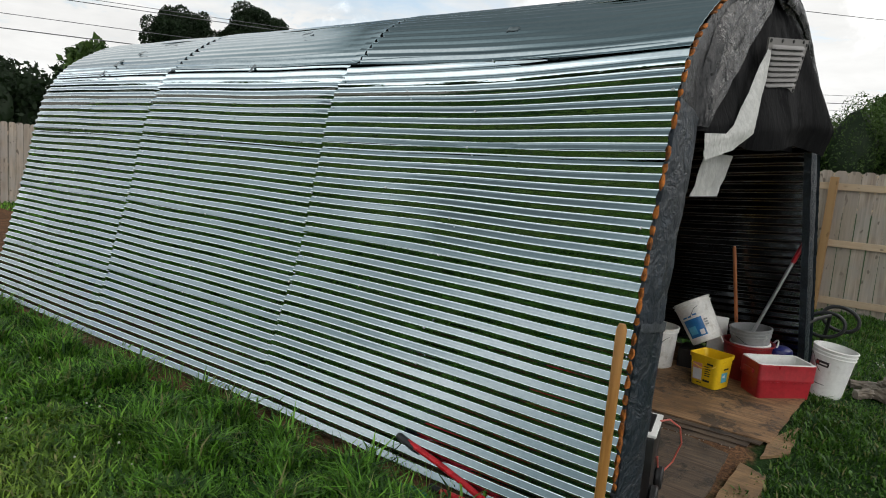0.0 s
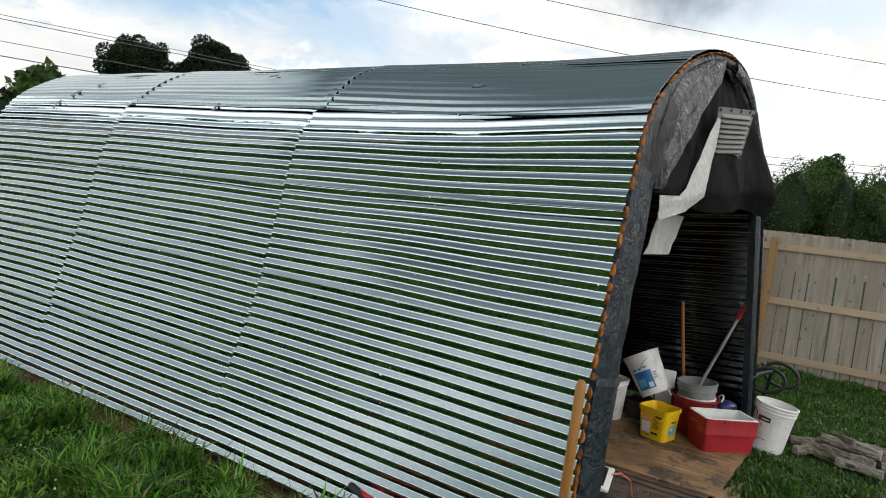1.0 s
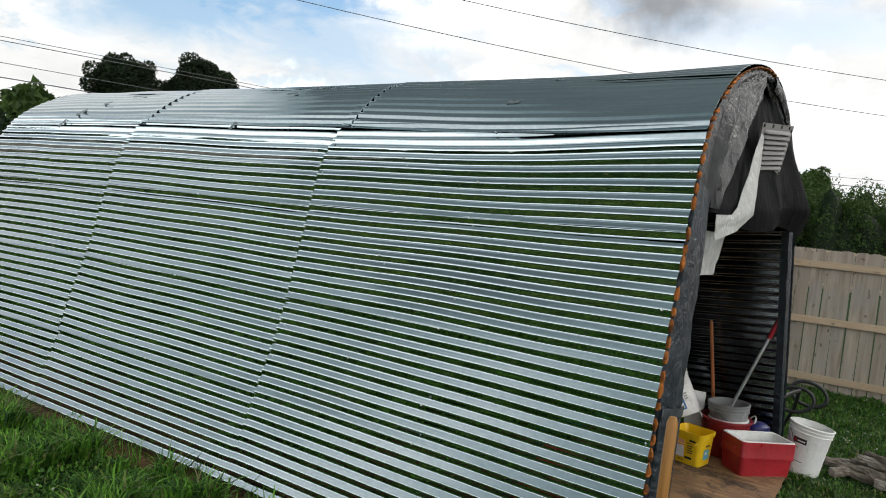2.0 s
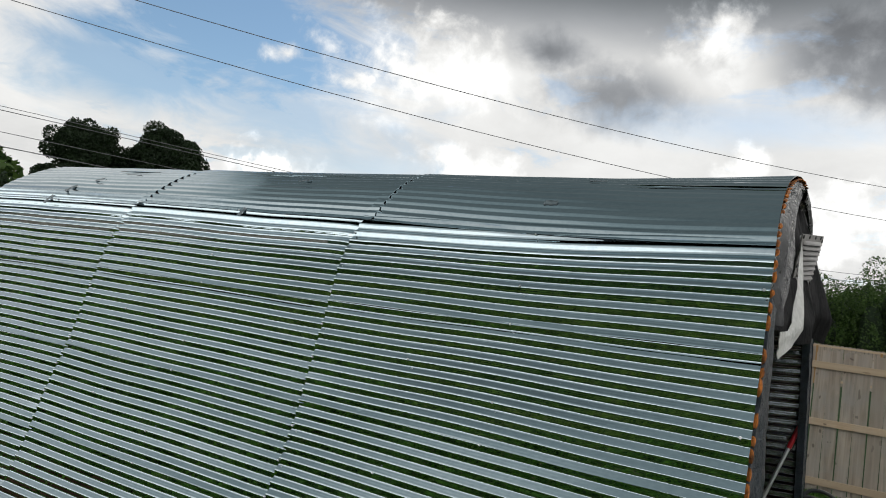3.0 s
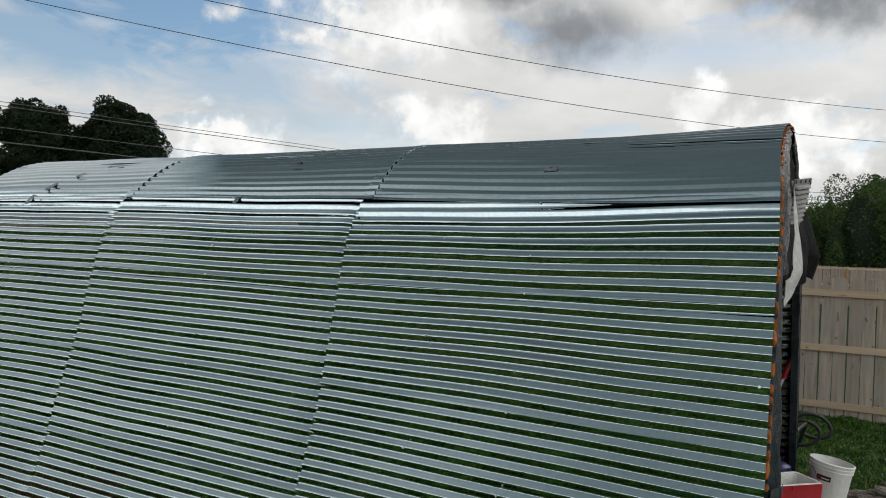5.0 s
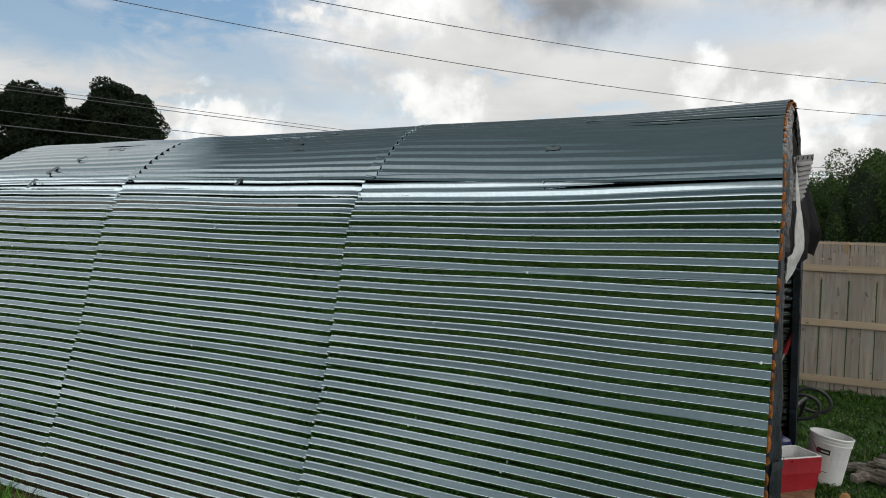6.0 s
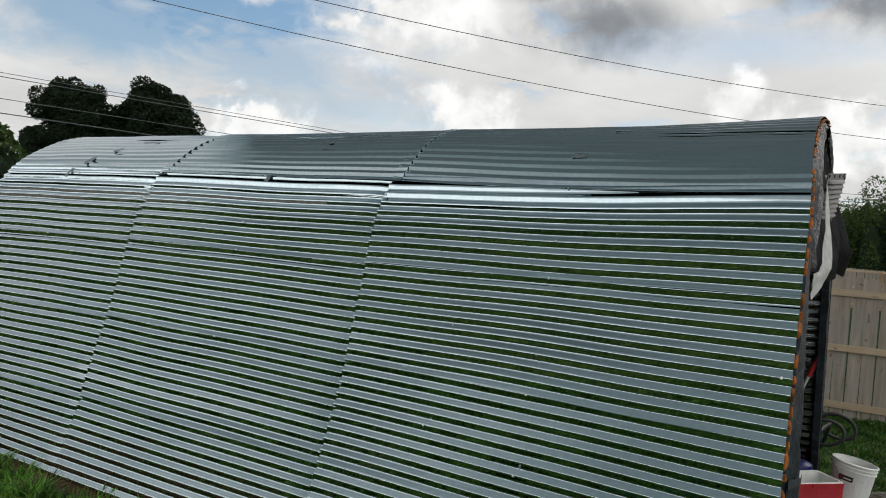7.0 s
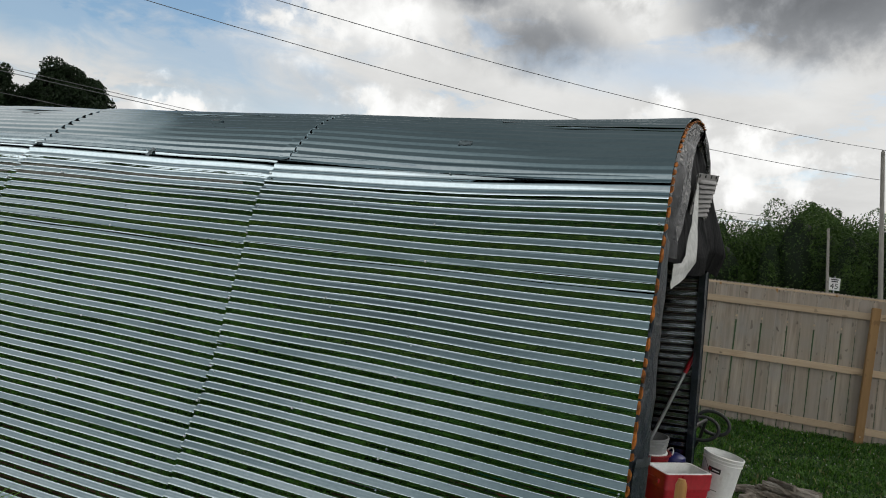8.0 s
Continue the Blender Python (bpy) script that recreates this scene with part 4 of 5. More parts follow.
def lettering(text, size, at, turn, mat, parent, depth=0.002):
    cu = bpy.data.curves.new("lettering", "FONT")
    cu.body, cu.size, cu.align_x, cu.align_y, cu.extrude = text, size, "CENTER", "CENTER", depth
    tmp = bpy.data.objects.new("lettering", cu)
    me = bpy.data.meshes.new_from_object(tmp)
    bpy.data.objects.remove(tmp)
    me.materials.append(mat)
    ob = new("lettering", me)
    ob.parent = parent
    ob.matrix_basis = pose(*at, *turn)
    return ob


lettering("45", 0.46, (0, -0.009, 3.28), (90, 0, 0), INK, face)
for z_, w_ in ((3.70, 0.40), (3.58, 0.34)):
    bm = bmesh.new()
    box(bm, (w_, 0.004, 0.07), (0, -0.009, z_))
    part("print_bar", bm, INK, face)


# ---------------------------------------------------------------- grass
def bare_here(x, y):
    """How bare the soil is: 0 grown, 1 bare."""
    strip = 1 - smooth01((abs(y + 0.03) - 0.03) / 0.17) if x < 0.4 else 0.0
    n_ = noise.noise((x * 1.7, y * 2.6, 4.0)) * 0.8 + noise.noise((x * 5, y * 6, 8.0)) * 0.45
    return strip * 0.92 + n_ * (0.22 + 0.78 * min(1.0, strip * 2.5))


def grass_patch(name, x0, x1, y0, y1, density, height, seed, skip, label, broad=1.0, mat=None):
    """Blades of grass, short on the open lawn and in taller tufts by the wall."""
    rng = np.random.default_rng(seed)
    n = int((x1 - x0) * (y1 - y0) * density)
    xs, ys = rng.uniform(x0, x1, n), rng.uniform(y0, y1, n)
    keep, zs, hs = [], [], []
    for x, y in zip(xs, ys):
        ok = not skip(x, y)
        tall = 0.0
        if ok:
            b_ = bare_here(x, y)
            ok = b_ < 0.42 or rng.random() < 0.04
            tuft = smooth01((noise.noise((x * 3.6, y * 3.6, 6.0)) + 0.12) / 0.5)
            band = smooth01((y + 1.15) / 0.45) * (1 - smooth01((y - 0.1) / 0.2))
            tall = 0.55 + 0.35 * noise.noise((x * 1.1, y * 1.1, 2.0)) + tuft * (0.35 + 0.95 * band)
            if tuft < 0.25 and rng.random() < 0.25:
                ok = False
        keep.append(ok)
        hs.append(max(0.3, tall))
        zs.append(ground_z(x, y) if ok else 0.0)
    keep = np.array(keep)
    xs, ys, zs, hs = xs[keep], ys[keep], np.array(zs)[keep], np.array(hs)[keep]
    n = len(xs)
    h = height * hs * rng.uniform(0.5, 1.3, n)
    az = rng.uniform(0, 2 * math.pi, n)
    lean = h * rng.uniform(0.2, 1.25, n)
    wd = broad * rng.uniform(0.0022, 0.0075, n)
    cx, sx = np.cos(az), np.sin(az)
    px, py = -sx * wd, cx * wd
    root = np.stack([xs, ys, zs - 0.01], 1)
    mid = root + np.stack([cx * lean * 0.35, sx * lean * 0.35, h * 0.65], 1)
    tip = root + np.stack([cx * lean, sx * lean, h * rng.uniform(0.75, 1.0, n)], 1)
    off = np.stack([px, py, np.zeros(n)], 1)
    v = np.stack([root - off, root + off, mid - off * 0.8, mid + off * 0.8, tip], 1).reshape(-1, 3)
    b_ = np.arange(n)[:, None] * 5
    t = np.concatenate([b_ + np.array([[0, 1, 3]]), b_ + np.array([[0, 3, 2]]), b_ + np.array([[2, 3, 4]])], 1).reshape(-1, 3)
    ob = mesh_tris(name, v, t, mat or GRASS)
    tagged(ob, label, "grass", kind="stuff")


def under_boards(x, y):
    """Inside the hut, under the boards or on the trodden entry no grass grows."""
    if -9 < x < 0.083 * y and 0.0 < y < 3.62:
        return True
    if 1.65 < y < 3.1 and x < 0.36:
        return True
    return 0.2 < y < 1.75 and x < 0.12 + 0.16 * y


grass_patch("grass_lawn", -7.5, 1.0, -1.9, 0.02, 6200, 0.10, 21, under_boards, "uneven green lawn grass growing up to the hut", 1.25)
grass_patch("grass_yard", 0.0, 4.4, 0.2, 6.9, 4600, 0.075, 22, under_boards, "green lawn grass in front of the fence", 1.1, GRASS_DIMMED)
grass_patch("grass_edge", -15.4, -7.5, -9, 6.8, 420, 0.10, 23, under_boards, "lawn grass beyond the hut", 2.4)
grass_patch("grass_near", 1.0, 6.5, -9, 0.2, 1100, 0.08, 24, under_boards, "lawn grass before the hut", 1.8)
# dimmed blades here, so that the steel wall mirrors a darker lawn
grass_patch("grass_side", -7.5, 1.0, -9, -1.9, 1900, 0.085, 25, under_boards, "lawn grass along the hut", 1.8, GRASS_DIMMED)
grass_patch("grass_far", 4.4, 6.5, 0.2, 6.9, 900, 0.07, 26, under_boards, "lawn grass beside the fence", 2.0, GRASS_DIMMED)
grass_patch("grass_back", -8.5, 0.0, 3.3, 6.9, 700, 0.08, 27, under_boards, "lawn grass behind the hut", 2.0, GRASS_DIMMED)


def blooms():
    rng = np.random.default_rng(5)
    bm = bmesh.new()
    for q in range(300):
        if q < 200:
            x, y = rng.uniform(0.7, 4.0), rng.uniform(3.4, 6.8)
        else:
            x, y = rng.uniform(-6, 0.5), rng.uniform(-2.2, -0.4)
        r = rng.uniform(0.004, 0.008)
        bmesh.ops.create_icosphere(bm, subdivisions=1, radius=r, matrix=Matrix.Translation((x, y, ground_z(x, y) + rng.uniform(0.05, 0.11))))
    tagged(finish("clover_blooms", bm, CLOVER), "tiny white clover blooms scattered in the grass", "flowers", kind="stuff")


blooms()


def weeds():
    """Tall stray blades along the foot of the wall."""
    rng = np.random.default_rng(31)
    v, f = [], []
    for q in range(70):
        x, y = rng.uniform(-6.6, -0.6), rng.uniform(-0.16, -0.05)
        for r_ in range(rng.integers(3, 8)):
            a = rng.uniform(0, 2 * math.pi)
            h, ln, w_ = rng.uniform(0.08, 0.22), rng.uniform(0.03, 0.14), rng.uniform(0.002, 0.004)
            bx, by = x + rng.normal() * 0.02, y + rng.normal() * 0.012
            ca, sa = math.cos(a), math.sin(a) * 0.5
            base = len(v)
            for k_ in range(5):
                g = k_ / 4
                px, py, pz = bx + ca * ln * g * g, by + sa * ln * g * g, h * (g - 0.25 * g * g * ln / 0.14)
                wd = w_ * (1 - g * 0.85)
                v.append((px - sa * wd, py + ca * wd, pz))
                v.append((px + sa * wd, py - ca * wd, pz))
            for k_ in range(4):
                i = base + 2 * k_
                f += [(i, i + 1, i + 3), (i, i + 3, i + 2)]
    tagged(mesh_tris("weeds", v, f, GRASS), "stray tall weeds along the foot of the hut", "weeds", kind="stuff")


def clover():
    """Low clover leaflets in patches through the lawn."""
    rng = np.random.default_rng(33)
    v, f = [], []
    for q in range(11000):
        if q < 9000:
            x, y = rng.uniform(-6.5, 1.0), rng.uniform(-2.6, -0.15)
        else:
            x, y = rng.uniform(0.5, 3.5), rng.uniform(0.4, 5.5)
        if noise.noise((x * 1.9, y * 1.9, 12.0)) < 0.02 or bare_here(x, y) > 0.5 or under_boards(x, y):
            continue
        z = ground_z(x, y) + rng.uniform(0.05, 0.10)
        r_ = rng.uniform(0.006, 0.013)
        a = rng.uniform(0, 2 * math.pi)
        tx, ty = rng.normal() * 0.45, rng.normal() * 0.45
        base = len(v)
        for k_ in range(5):
            th = a + 2 * math.pi * k_ / 5
            cx, cy = r_ * math.cos(th), r_ * math.sin(th)
            v.append((x + cx, y + cy, z + cx * tx + cy * ty))
        f += [(base, base + 1, base + 2), (base, base + 2, base + 3), (base, base + 3, base + 4)]
    tagged(mesh_tris("clover_leaves", v, f, CLOVER_LEAF), "patches of low clover leaves in the lawn", "clover", kind="stuff")


weeds()
clover()


# ---------------------------------------------------------------- gable curtain and vent
def drape(name, fn, nu, nv, mat, label, fold=0.02, freq=(5.0, 3.0), seed=0.0, parent=None, thick=0.003):
    """A hanging sheet: fn(u, v) gives its place, folds push it in and out."""
    bm = bmesh.new()
    sides = []
    for side in (0, 1):
        g = []
        for j in range(nv + 1):
            row = []
            for i in range(nu + 1):
                u, v = i / nu, j / nv
                p = Vector(fn(u, v))
                f = fold * noise.noise((u * freq[0] + seed, v * freq[1], seed)) + 0.4 * fold * noise.noise((u * freq[0] * 3, v * freq[1] * 3 + seed, 4.0))
                row.append(bm.verts.new(p + Vector((f - side * thick, 0.3 * f, 0))))
            g.append(row)
        sides.append(g)
    a, b = sides
    for j in range(nv):
        for i in range(nu):
            bm.faces.new((a[j][i], a[j][i + 1], a[j + 1][i + 1], a[j + 1][i]))
            bm.faces.new((b[j][i + 1], b[j][i], b[j + 1][i], b[j + 1][i + 1]))
    for i in range(nu):
        bm.faces.new((a[0][i + 1], a[0][i], b[0][i], b[0][i + 1]))
        bm.faces.new((a[nv][i], a[nv][i + 1], b[nv][i + 1], b[nv][i]))
    for j in range(nv):
        bm.faces.new((a[j][0], a[j + 1][0], b[j + 1][0], b[j][0]))
        bm.faces.new((a[j + 1][nu], a[j][nu], b[j][nu], b[j + 1][nu]))
    return part(name, bm, mat, parent or hut, label)


def along(pts, u):
    """A point at fraction u of a line of points, spaced by their number."""
    n = len(pts) - 1
    i = min(int(u * n), n - 1)
    return Vector(pts[i]).lerp(Vector(pts[i + 1]), u * n - i)


def panel(left, right, bulge=0.02):
    """A sheet stretched between two lines of points."""
    def at(u, v):
        q = along(left, v).lerp(along(right, v), u)
        q.x += bulge * math.sin(math.pi * u) * math.sin(math.pi * min(1.0, v * 1.1))
        return q
    return at


# black lining behind, that closes the arch above the door
drape("gable_lining", panel([(-0.10, 1.30, 2.76), (-0.10, 0.86, 2.58), (-0.09, 0.64, 2.28), (-0.08, 0.50, 2.0), (-0.07, 0.40, 1.90)],
                            [(-0.08, 1.80, 2.76), (-0.06, 2.20, 2.62), (-0.02, 2.50, 2.35), (0.02, 2.68, 2.1), (0.04, 2.75, 1.96)], 0.0),
      16, 16, TARP_BLACK, "black plastic lining behind the sheets", 0.01, (4.0, 2.0), 9.0)
# creased dusty sheet under the crest, tapering to a fold
def dusty(u, v):
    left = along([(0.0, 1.30, 2.775), (-0.01, 1.0, 2.675), (-0.015, 0.78, 2.565), (-0.01, 0.67, 2.44), (0.0, 0.61, 2.28), (0.0, 0.56, 2.12), (0.0, 0.53, 1.95)], v)
    right = along([(0.035, 1.62, 2.83), (0.035, 1.60, 2.74), (0.03, 1.44, 2.62), (0.03, 1.20, 2.45), (0.025, 0.94, 2.26), (0.02, 0.74, 2.10), (0.015, 0.60, 1.95)], v)
    q = left.lerp(right, u)
    q.x += 0.004 * math.sin(math.pi * u) - 0.03 * max(0.0, 1 - u / 0.15) * smooth01((v - 0.25) / 0.2)
    return q


drape("gable_sheet", dusty, 44, 44, TARP_GREY, "creased dusty plastic sheet under the crest", 0.034, (9.0, 3.0), 1.3)
drape("gable_sheet", panel([(0.03, 1.62, 2.78), (0.06, 1.98, 2.73), (0.10, 2.33, 2.63), (0.15, 2.52, 2.48)],
                           [(0.03, 1.72, 2.845), (0.06, 2.09, 2.79), (0.11, 2.42, 2.64), (0.16, 2.60, 2.47)], 0.01),
      14, 24, TARP_GREY, "narrow dusty plastic strip beside the vent", 0.014, (3.0, 5.0), 3.3)


def curtain(u, v):
    left = along([(0.0, 1.63, 2.79), (-0.02, 1.40, 2.61), (-0.03, 1.14, 2.42), (-0.03, 0.86, 2.21), (-0.02, 0.60, 1.97), (-0.02, 0.50, 1.90)], v)
    right = along([(0.03, 1.73, 2.80), (0.07, 1.99, 2.74), (0.12, 2.20, 2.63), (0.185, 2.45, 2.40), (0.275, 2.62, 2.12), (0.225, 2.60, 1.95)], v)
    q = left.lerp(right, u)
    q.x += (0.02 * math.sin(math.pi * u) + 0.025 * math.sin(u * 14)) * v * v - 0.03 * math.sin(math.pi * u) * (1 - v)
    q.z += 0.03 * math.sin(u * 9 + 1) * v * v
    return q


drape("door_curtain", curtain, 48, 36, TARP_BLACK, "gathered black plastic door curtain", 0.025, (4.0, 2.0), 5.1)
drape("curtain_fold", panel([(0.06, 1.47, 2.51), (0.065, 1.27, 2.35), (0.07, 1.08, 2.18), (0.065, 0.93, 2.02), (0.055, 0.82, 1.94), (0.025, 0.55, 1.92)],
                            [(0.065, 1.50, 2.52), (0.09, 1.33, 2.27), (0.11, 1.18, 2.10), (0.117, 1.10, 1.965), (0.07, 0.90, 1.865), (0.02, 0.60, 1.80)], 0.012),
      12, 40, TARP_WHITE, "turned-back white underside of the curtain", 0.010, (2.0, 5.0), 2.2)
drape("curtain_flap", panel([(-0.10, 1.06, 1.86), (-0.10, 0.96, 1.73), (-0.10, 0.86, 1.615)],
                            [(-0.08, 1.56, 1.86), (-0.08, 1.45, 1.74), (-0.08, 1.31, 1.62)], 0.01),
      14, 12, TARP_WHITE, "hanging pale flap", 0.014, (3.0, 2.0), 6.0)


def build_vent():
    tl, tr, bl = (Vector(p).lerp(Vector((0.5, -2.8, 1.75)), 0.028) for p in ((0.056, 1.488, 2.53), (0.172, 2.03, 2.61), (0.02, 1.613, 2.232)))
    br = bl + 0.84 * (tr - tl)
    nrm = (tr - tl).cross(tl - bl).normalized()
    if nrm.x < 0:
        nrm = -nrm

    def q(u, v, h):
        return (bl.lerp(br, u)).lerp(tl.lerp(tr, u), v) + nrm * h
    bm = bmesh.new()
    rings(bm, [[q(*c, -0.004) for c in ((0, 0), (1, 0), (1, 1), (0, 1))], [q(*c, 0.004) for c in ((0, 0), (1, 0), (1, 1), (0, 1))]])
    vent = part("vent", bm, VENT_GREY, hut, "grey louvred vent plate screwed to the curtain")
    for i in range(8):
        v0 = 0.12 + 0.098 * i
        bm = bmesh.new()
        loops = []
        for u in (0.09, 0.12, 0.88, 0.91):
            f = 1.0 if 0.1 < u < 0.9 else 0.15
            loops.append([q(u, v0 + 0.072, 0.004), q(u, v0 + 0.030, 0.004 + 0.016 * f), q(u, v0 + 0.004, 0.004 + 0.018 * f), q(u, v0, 0.003)])
        rings(bm, loops)
        part("louvre", bm, VENT_GREY, vent)
        # dark bar on the closed plate, as the shadow beneath each louvre
        bm = bmesh.new()
        rings(bm, [[q(0.1, v0 - 0.030, 0.0055), q(0.9, v0 - 0.030, 0.0055), q(0.9, v0 + 0.002, 0.0055), q(0.1, v0 + 0.002, 0.0055)],
                   [q(0.1, v0 - 0.030, 0.0035), q(0.9, v0 - 0.030, 0.0035), q(0.9, v0 + 0.002, 0.0035), q(0.1, v0 + 0.002, 0.0035)]])
        part("slot", bm, DARK, vent)
    for u, v in ((0.05, 0.95), (0.32, 0.955), (0.6, 0.955), (0.86, 0.955), (0.96, 0.9), (0.96, 0.66), (0.96, 0.42), (0.96, 0.2), (0.95, 0.04), (0.66, 0.04), (0.36, 0.04), (0.06, 0.04), (0.04, 0.7), (0.04, 0.4)):
        bm = bmesh.new()
        m = Matrix.Translation(q(u, v, 0.006)) @ nrm.to_track_quat("Z", "Y").to_matrix().to_4x4()
        bmesh.ops.create_cone(bm, cap_ends=True, segments=10, radius1=0.012, radius2=0.010, depth=0.005, matrix=m)
        part("screw", bm, DARK, vent)


build_vent()


# ---------------------------------------------------------------- boards at the entry
def board(name, pts, z0, z1, mat, label, seed):
    """A worn sheet of plywood with ragged edges."""
    rng = random.Random(seed)
    outline = []
    for (x0, y0), (x1, y1) in zip(pts, pts[1:] + pts[:1]):
        n = max(3, int(math.hypot(x1 - x0, y1 - y0) / 0.06))
        for i in range(n):
            f = i / n
            j = 0.0 if i == 0 else rng.uniform(-0.006, 0.006)
            outline.append((x0 + (x1 - x0) * f + j, y0 + (y1 - y0) * f + j))
    bm = bmesh.new()
    rings(bm, [[(x, y, z0 + 0.05 * y) for x, y in outline], [(x, y, z1 + 0.05 * y) for x, y in outline]])
    ob = finish(name, bm, mat, smooth=False)
    return tagged(ob, label, "board", "plywood boards at the entry")


board("plywood_board", [(0.31, 1.80), (0.36, 2.90), (0.20, 3.02), (-1.9, 2.95), (-1.9, 1.78)], 0.022, 0.030, BOARD, "stained brown plywood sheet under the buckets", 1)
board("plywood_board", [(0.26, 1.74), (0.33, 2.93), (-1.9, 2.96), (-1.9, 1.72)], 0.013, 0.021, BOARD_DARK, "dark rotting plywood sheet in the stack", 2)
board("plywood_board", [(0.20, 1.68), (0.31, 2.95), (-1.9, 2.97), (-1.9, 1.66)], 0.004, 0.012, BOARD_DARK, "dark rotting plywood sheet in the stack", 3)
board("plywood_board", [(0.14, 1.62), (0.30, 2.95), (-1.9, 2.97), (-1.9, 1.60)], -0.006, 0.003, BOARD_DARK, "lowest dark plywood sheet lying on the soil", 4)
board("plywood_board", [(0.20, 0.42), (0.14, 1.48), (-0.10, 1.56), (-1.5, 1.52), (-1.5, 0.40)], 0.002, 0.018, BOARD_DARK, "black-stained plywood sheet lying on the soil", 5)
board("plywood_board", [(0.22, 0.78), (0.42, 0.86), (0.38, 1.30), (0.23, 1.38)], 0.006, 0.030, BOARD_LIGHT, "light broken plywood offcut on the grass", 6)
board("plywood_board", [(0.30, 1.56), (0.43, 1.72), (0.42, 2.25), (0.30, 1.90)], 0.004, 0.022, BOARD_LIGHT, "light plywood offcut beside the stack", 7)


# ---------------------------------------------------------------- buckets and tubs
def wire_handle(parent, radius, z, drop, side_angle, grip=True):
    bm = bmesh.new()
    pts = []
    for i in range(25):
        a = math.pi * i / 24
        x = radius * math.cos(a)
        sag = math.sin(a)
        pts.append((x, -(radius * 0.55 + 0.012) * sag ** 0.5 if sag > 0 else 0, z - drop * sag))
    tube(bm, pts, 0.0022, 6)
    h = part("handle", bm, DARK if grip else STEEL, parent, "thin wire handle")
    h.rotation_euler = (0, 0, radians(side_angle))
    return h


def bucket(label, at, turn, height, r_top, r_bottom, mat, rim_rings=3, handle_angle=0.0, drop=0.12, group="buckets"):
    b = thing("bucket", label, "bucket", at, turn, group)
    bm = bmesh.new()
    t = 0.003
    prof = [(r_bottom * 0.96, 0.0), (r_bottom, 0.006)]
    for i in range(1, 9):
        f = i / 9
        prof.append((r_bottom + (r_top - r_bottom) * f, height * f * 0.98))
    prof += [(r_top, height)]
    inner = [(r - t, z) for r, z in prof[::-1]]
    inner[-1] = (r_bottom - t, 0.008)
    revolve(bm, prof + inner[:-1] + [(r_bottom - t, 0.008)], 36)
    part("body", bm, mat, b)
    for i in range(rim_rings):
        z = height - 0.004 - 0.026 * i
        rr = r_top - (r_top - r_bottom) * (height - z) / height
        wid = 0.007 if i else 0.009
        bm = bmesh.new()
        revolve(bm, [(rr - 0.002, z - 0.009), (rr + wid, z - 0.007), (rr + wid, z + 0.002), (rr - 0.002, z + 0.005)], 36, 1.0, False, False)
        part("rim_band", bm, mat, b)
    wire_handle(b, r_top + 0.008, height - 0.06, drop, handle_angle)
    return b


def wrap_patch(parent, name, r0, r1, height, a0, a1, z0, z1, mat, label="", lift=0.0015):
    """A printed patch that follows a bucket's side."""
    bm = bmesh.new()
    n = max(2, int(abs(a1 - a0) / 6))
    lo, hi = [], []
    for i in range(n + 1):
        a = radians(a0 + (a1 - a0) * i / n)
        for lst, z in ((lo, z0), (hi, z1)):
            r = r0 + (r1 - r0) * z / height + lift
            lst.append((r * math.cos(a), r * math.sin(a), z))
    rings(bm, [lo, hi], False, False, closed=False)
    return part(name, bm, mat, parent, label)


# the white bucket on the grass
wb = bucket("white plastic bucket with a wire handle, tilted on the grass", (0.43, 3.10, 0.15), (2, 7, 20), 0.385, 0.150, 0.126, WHITE, 3, 10, 0.17)
wrap_patch(wb, "label_panel", 0.126, 0.150, 0.385, -152, -112, 0.245, 0.285, INK, "black label strip")
wrap_patch(wb, "label_print", 0.126, 0.150, 0.385, -138, -116, 0.258, 0.268, PAPER, "", 0.003)
wrap_patch(wb, "label_print", 0.126, 0.150, 0.385, -150, -141, 0.252, 0.276, RED, "", 0.003)
wrap_patch(wb, "stripe", 0.126, 0.150, 0.385, -150, -110, 0.105, 0.110, INK, "")

# white tub bucket with a blue print, tipped on the red tub
bb = bucket("dirty white bucket with a blue printed label, tipped over", (-0.40, 2.90, 0.425), (-4, -32, 0), 0.345, 0.145, 0.122, WHITE_DIRTY, 2, -60, 0.10)
wrap_patch(bb, "label_panel", 0.122, 0.145, 0.345, -128, -62, 0.05, 0.20, BLUE, "blue label")
wrap_patch(bb, "label_print", 0.122, 0.145, 0.345, -120, -92, 0.075, 0.14, CYAN, "", 0.003)
wrap_patch(bb, "label_print", 0.122, 0.145, 0.345, -84, -68, 0.06, 0.10, PAPER, "", 0.003)
for q_, (a_, b_, z_) in enumerate(((-125, -108, 0.215), (-104, -92, 0.215), (-86, -72, 0.222), (-58, -44, 0.16), (-58, -46, 0.14), (-58, -45, 0.12))):
    wrap_patch(bb, "print_bar", 0.122, 0.145, 0.345, a_, b_, z_, z_ + 0.012, BLUE if q_ < 3 else GREY_PLASTIC, "", 0.002)

bucket("tall white bucket standing on plywood inside the hut", (-0.76, 2.78, 0.165), (2, 0, 0), 0.335, 0.15, 0.128, WHITE_DIRTY, 2, -40, 0.12)


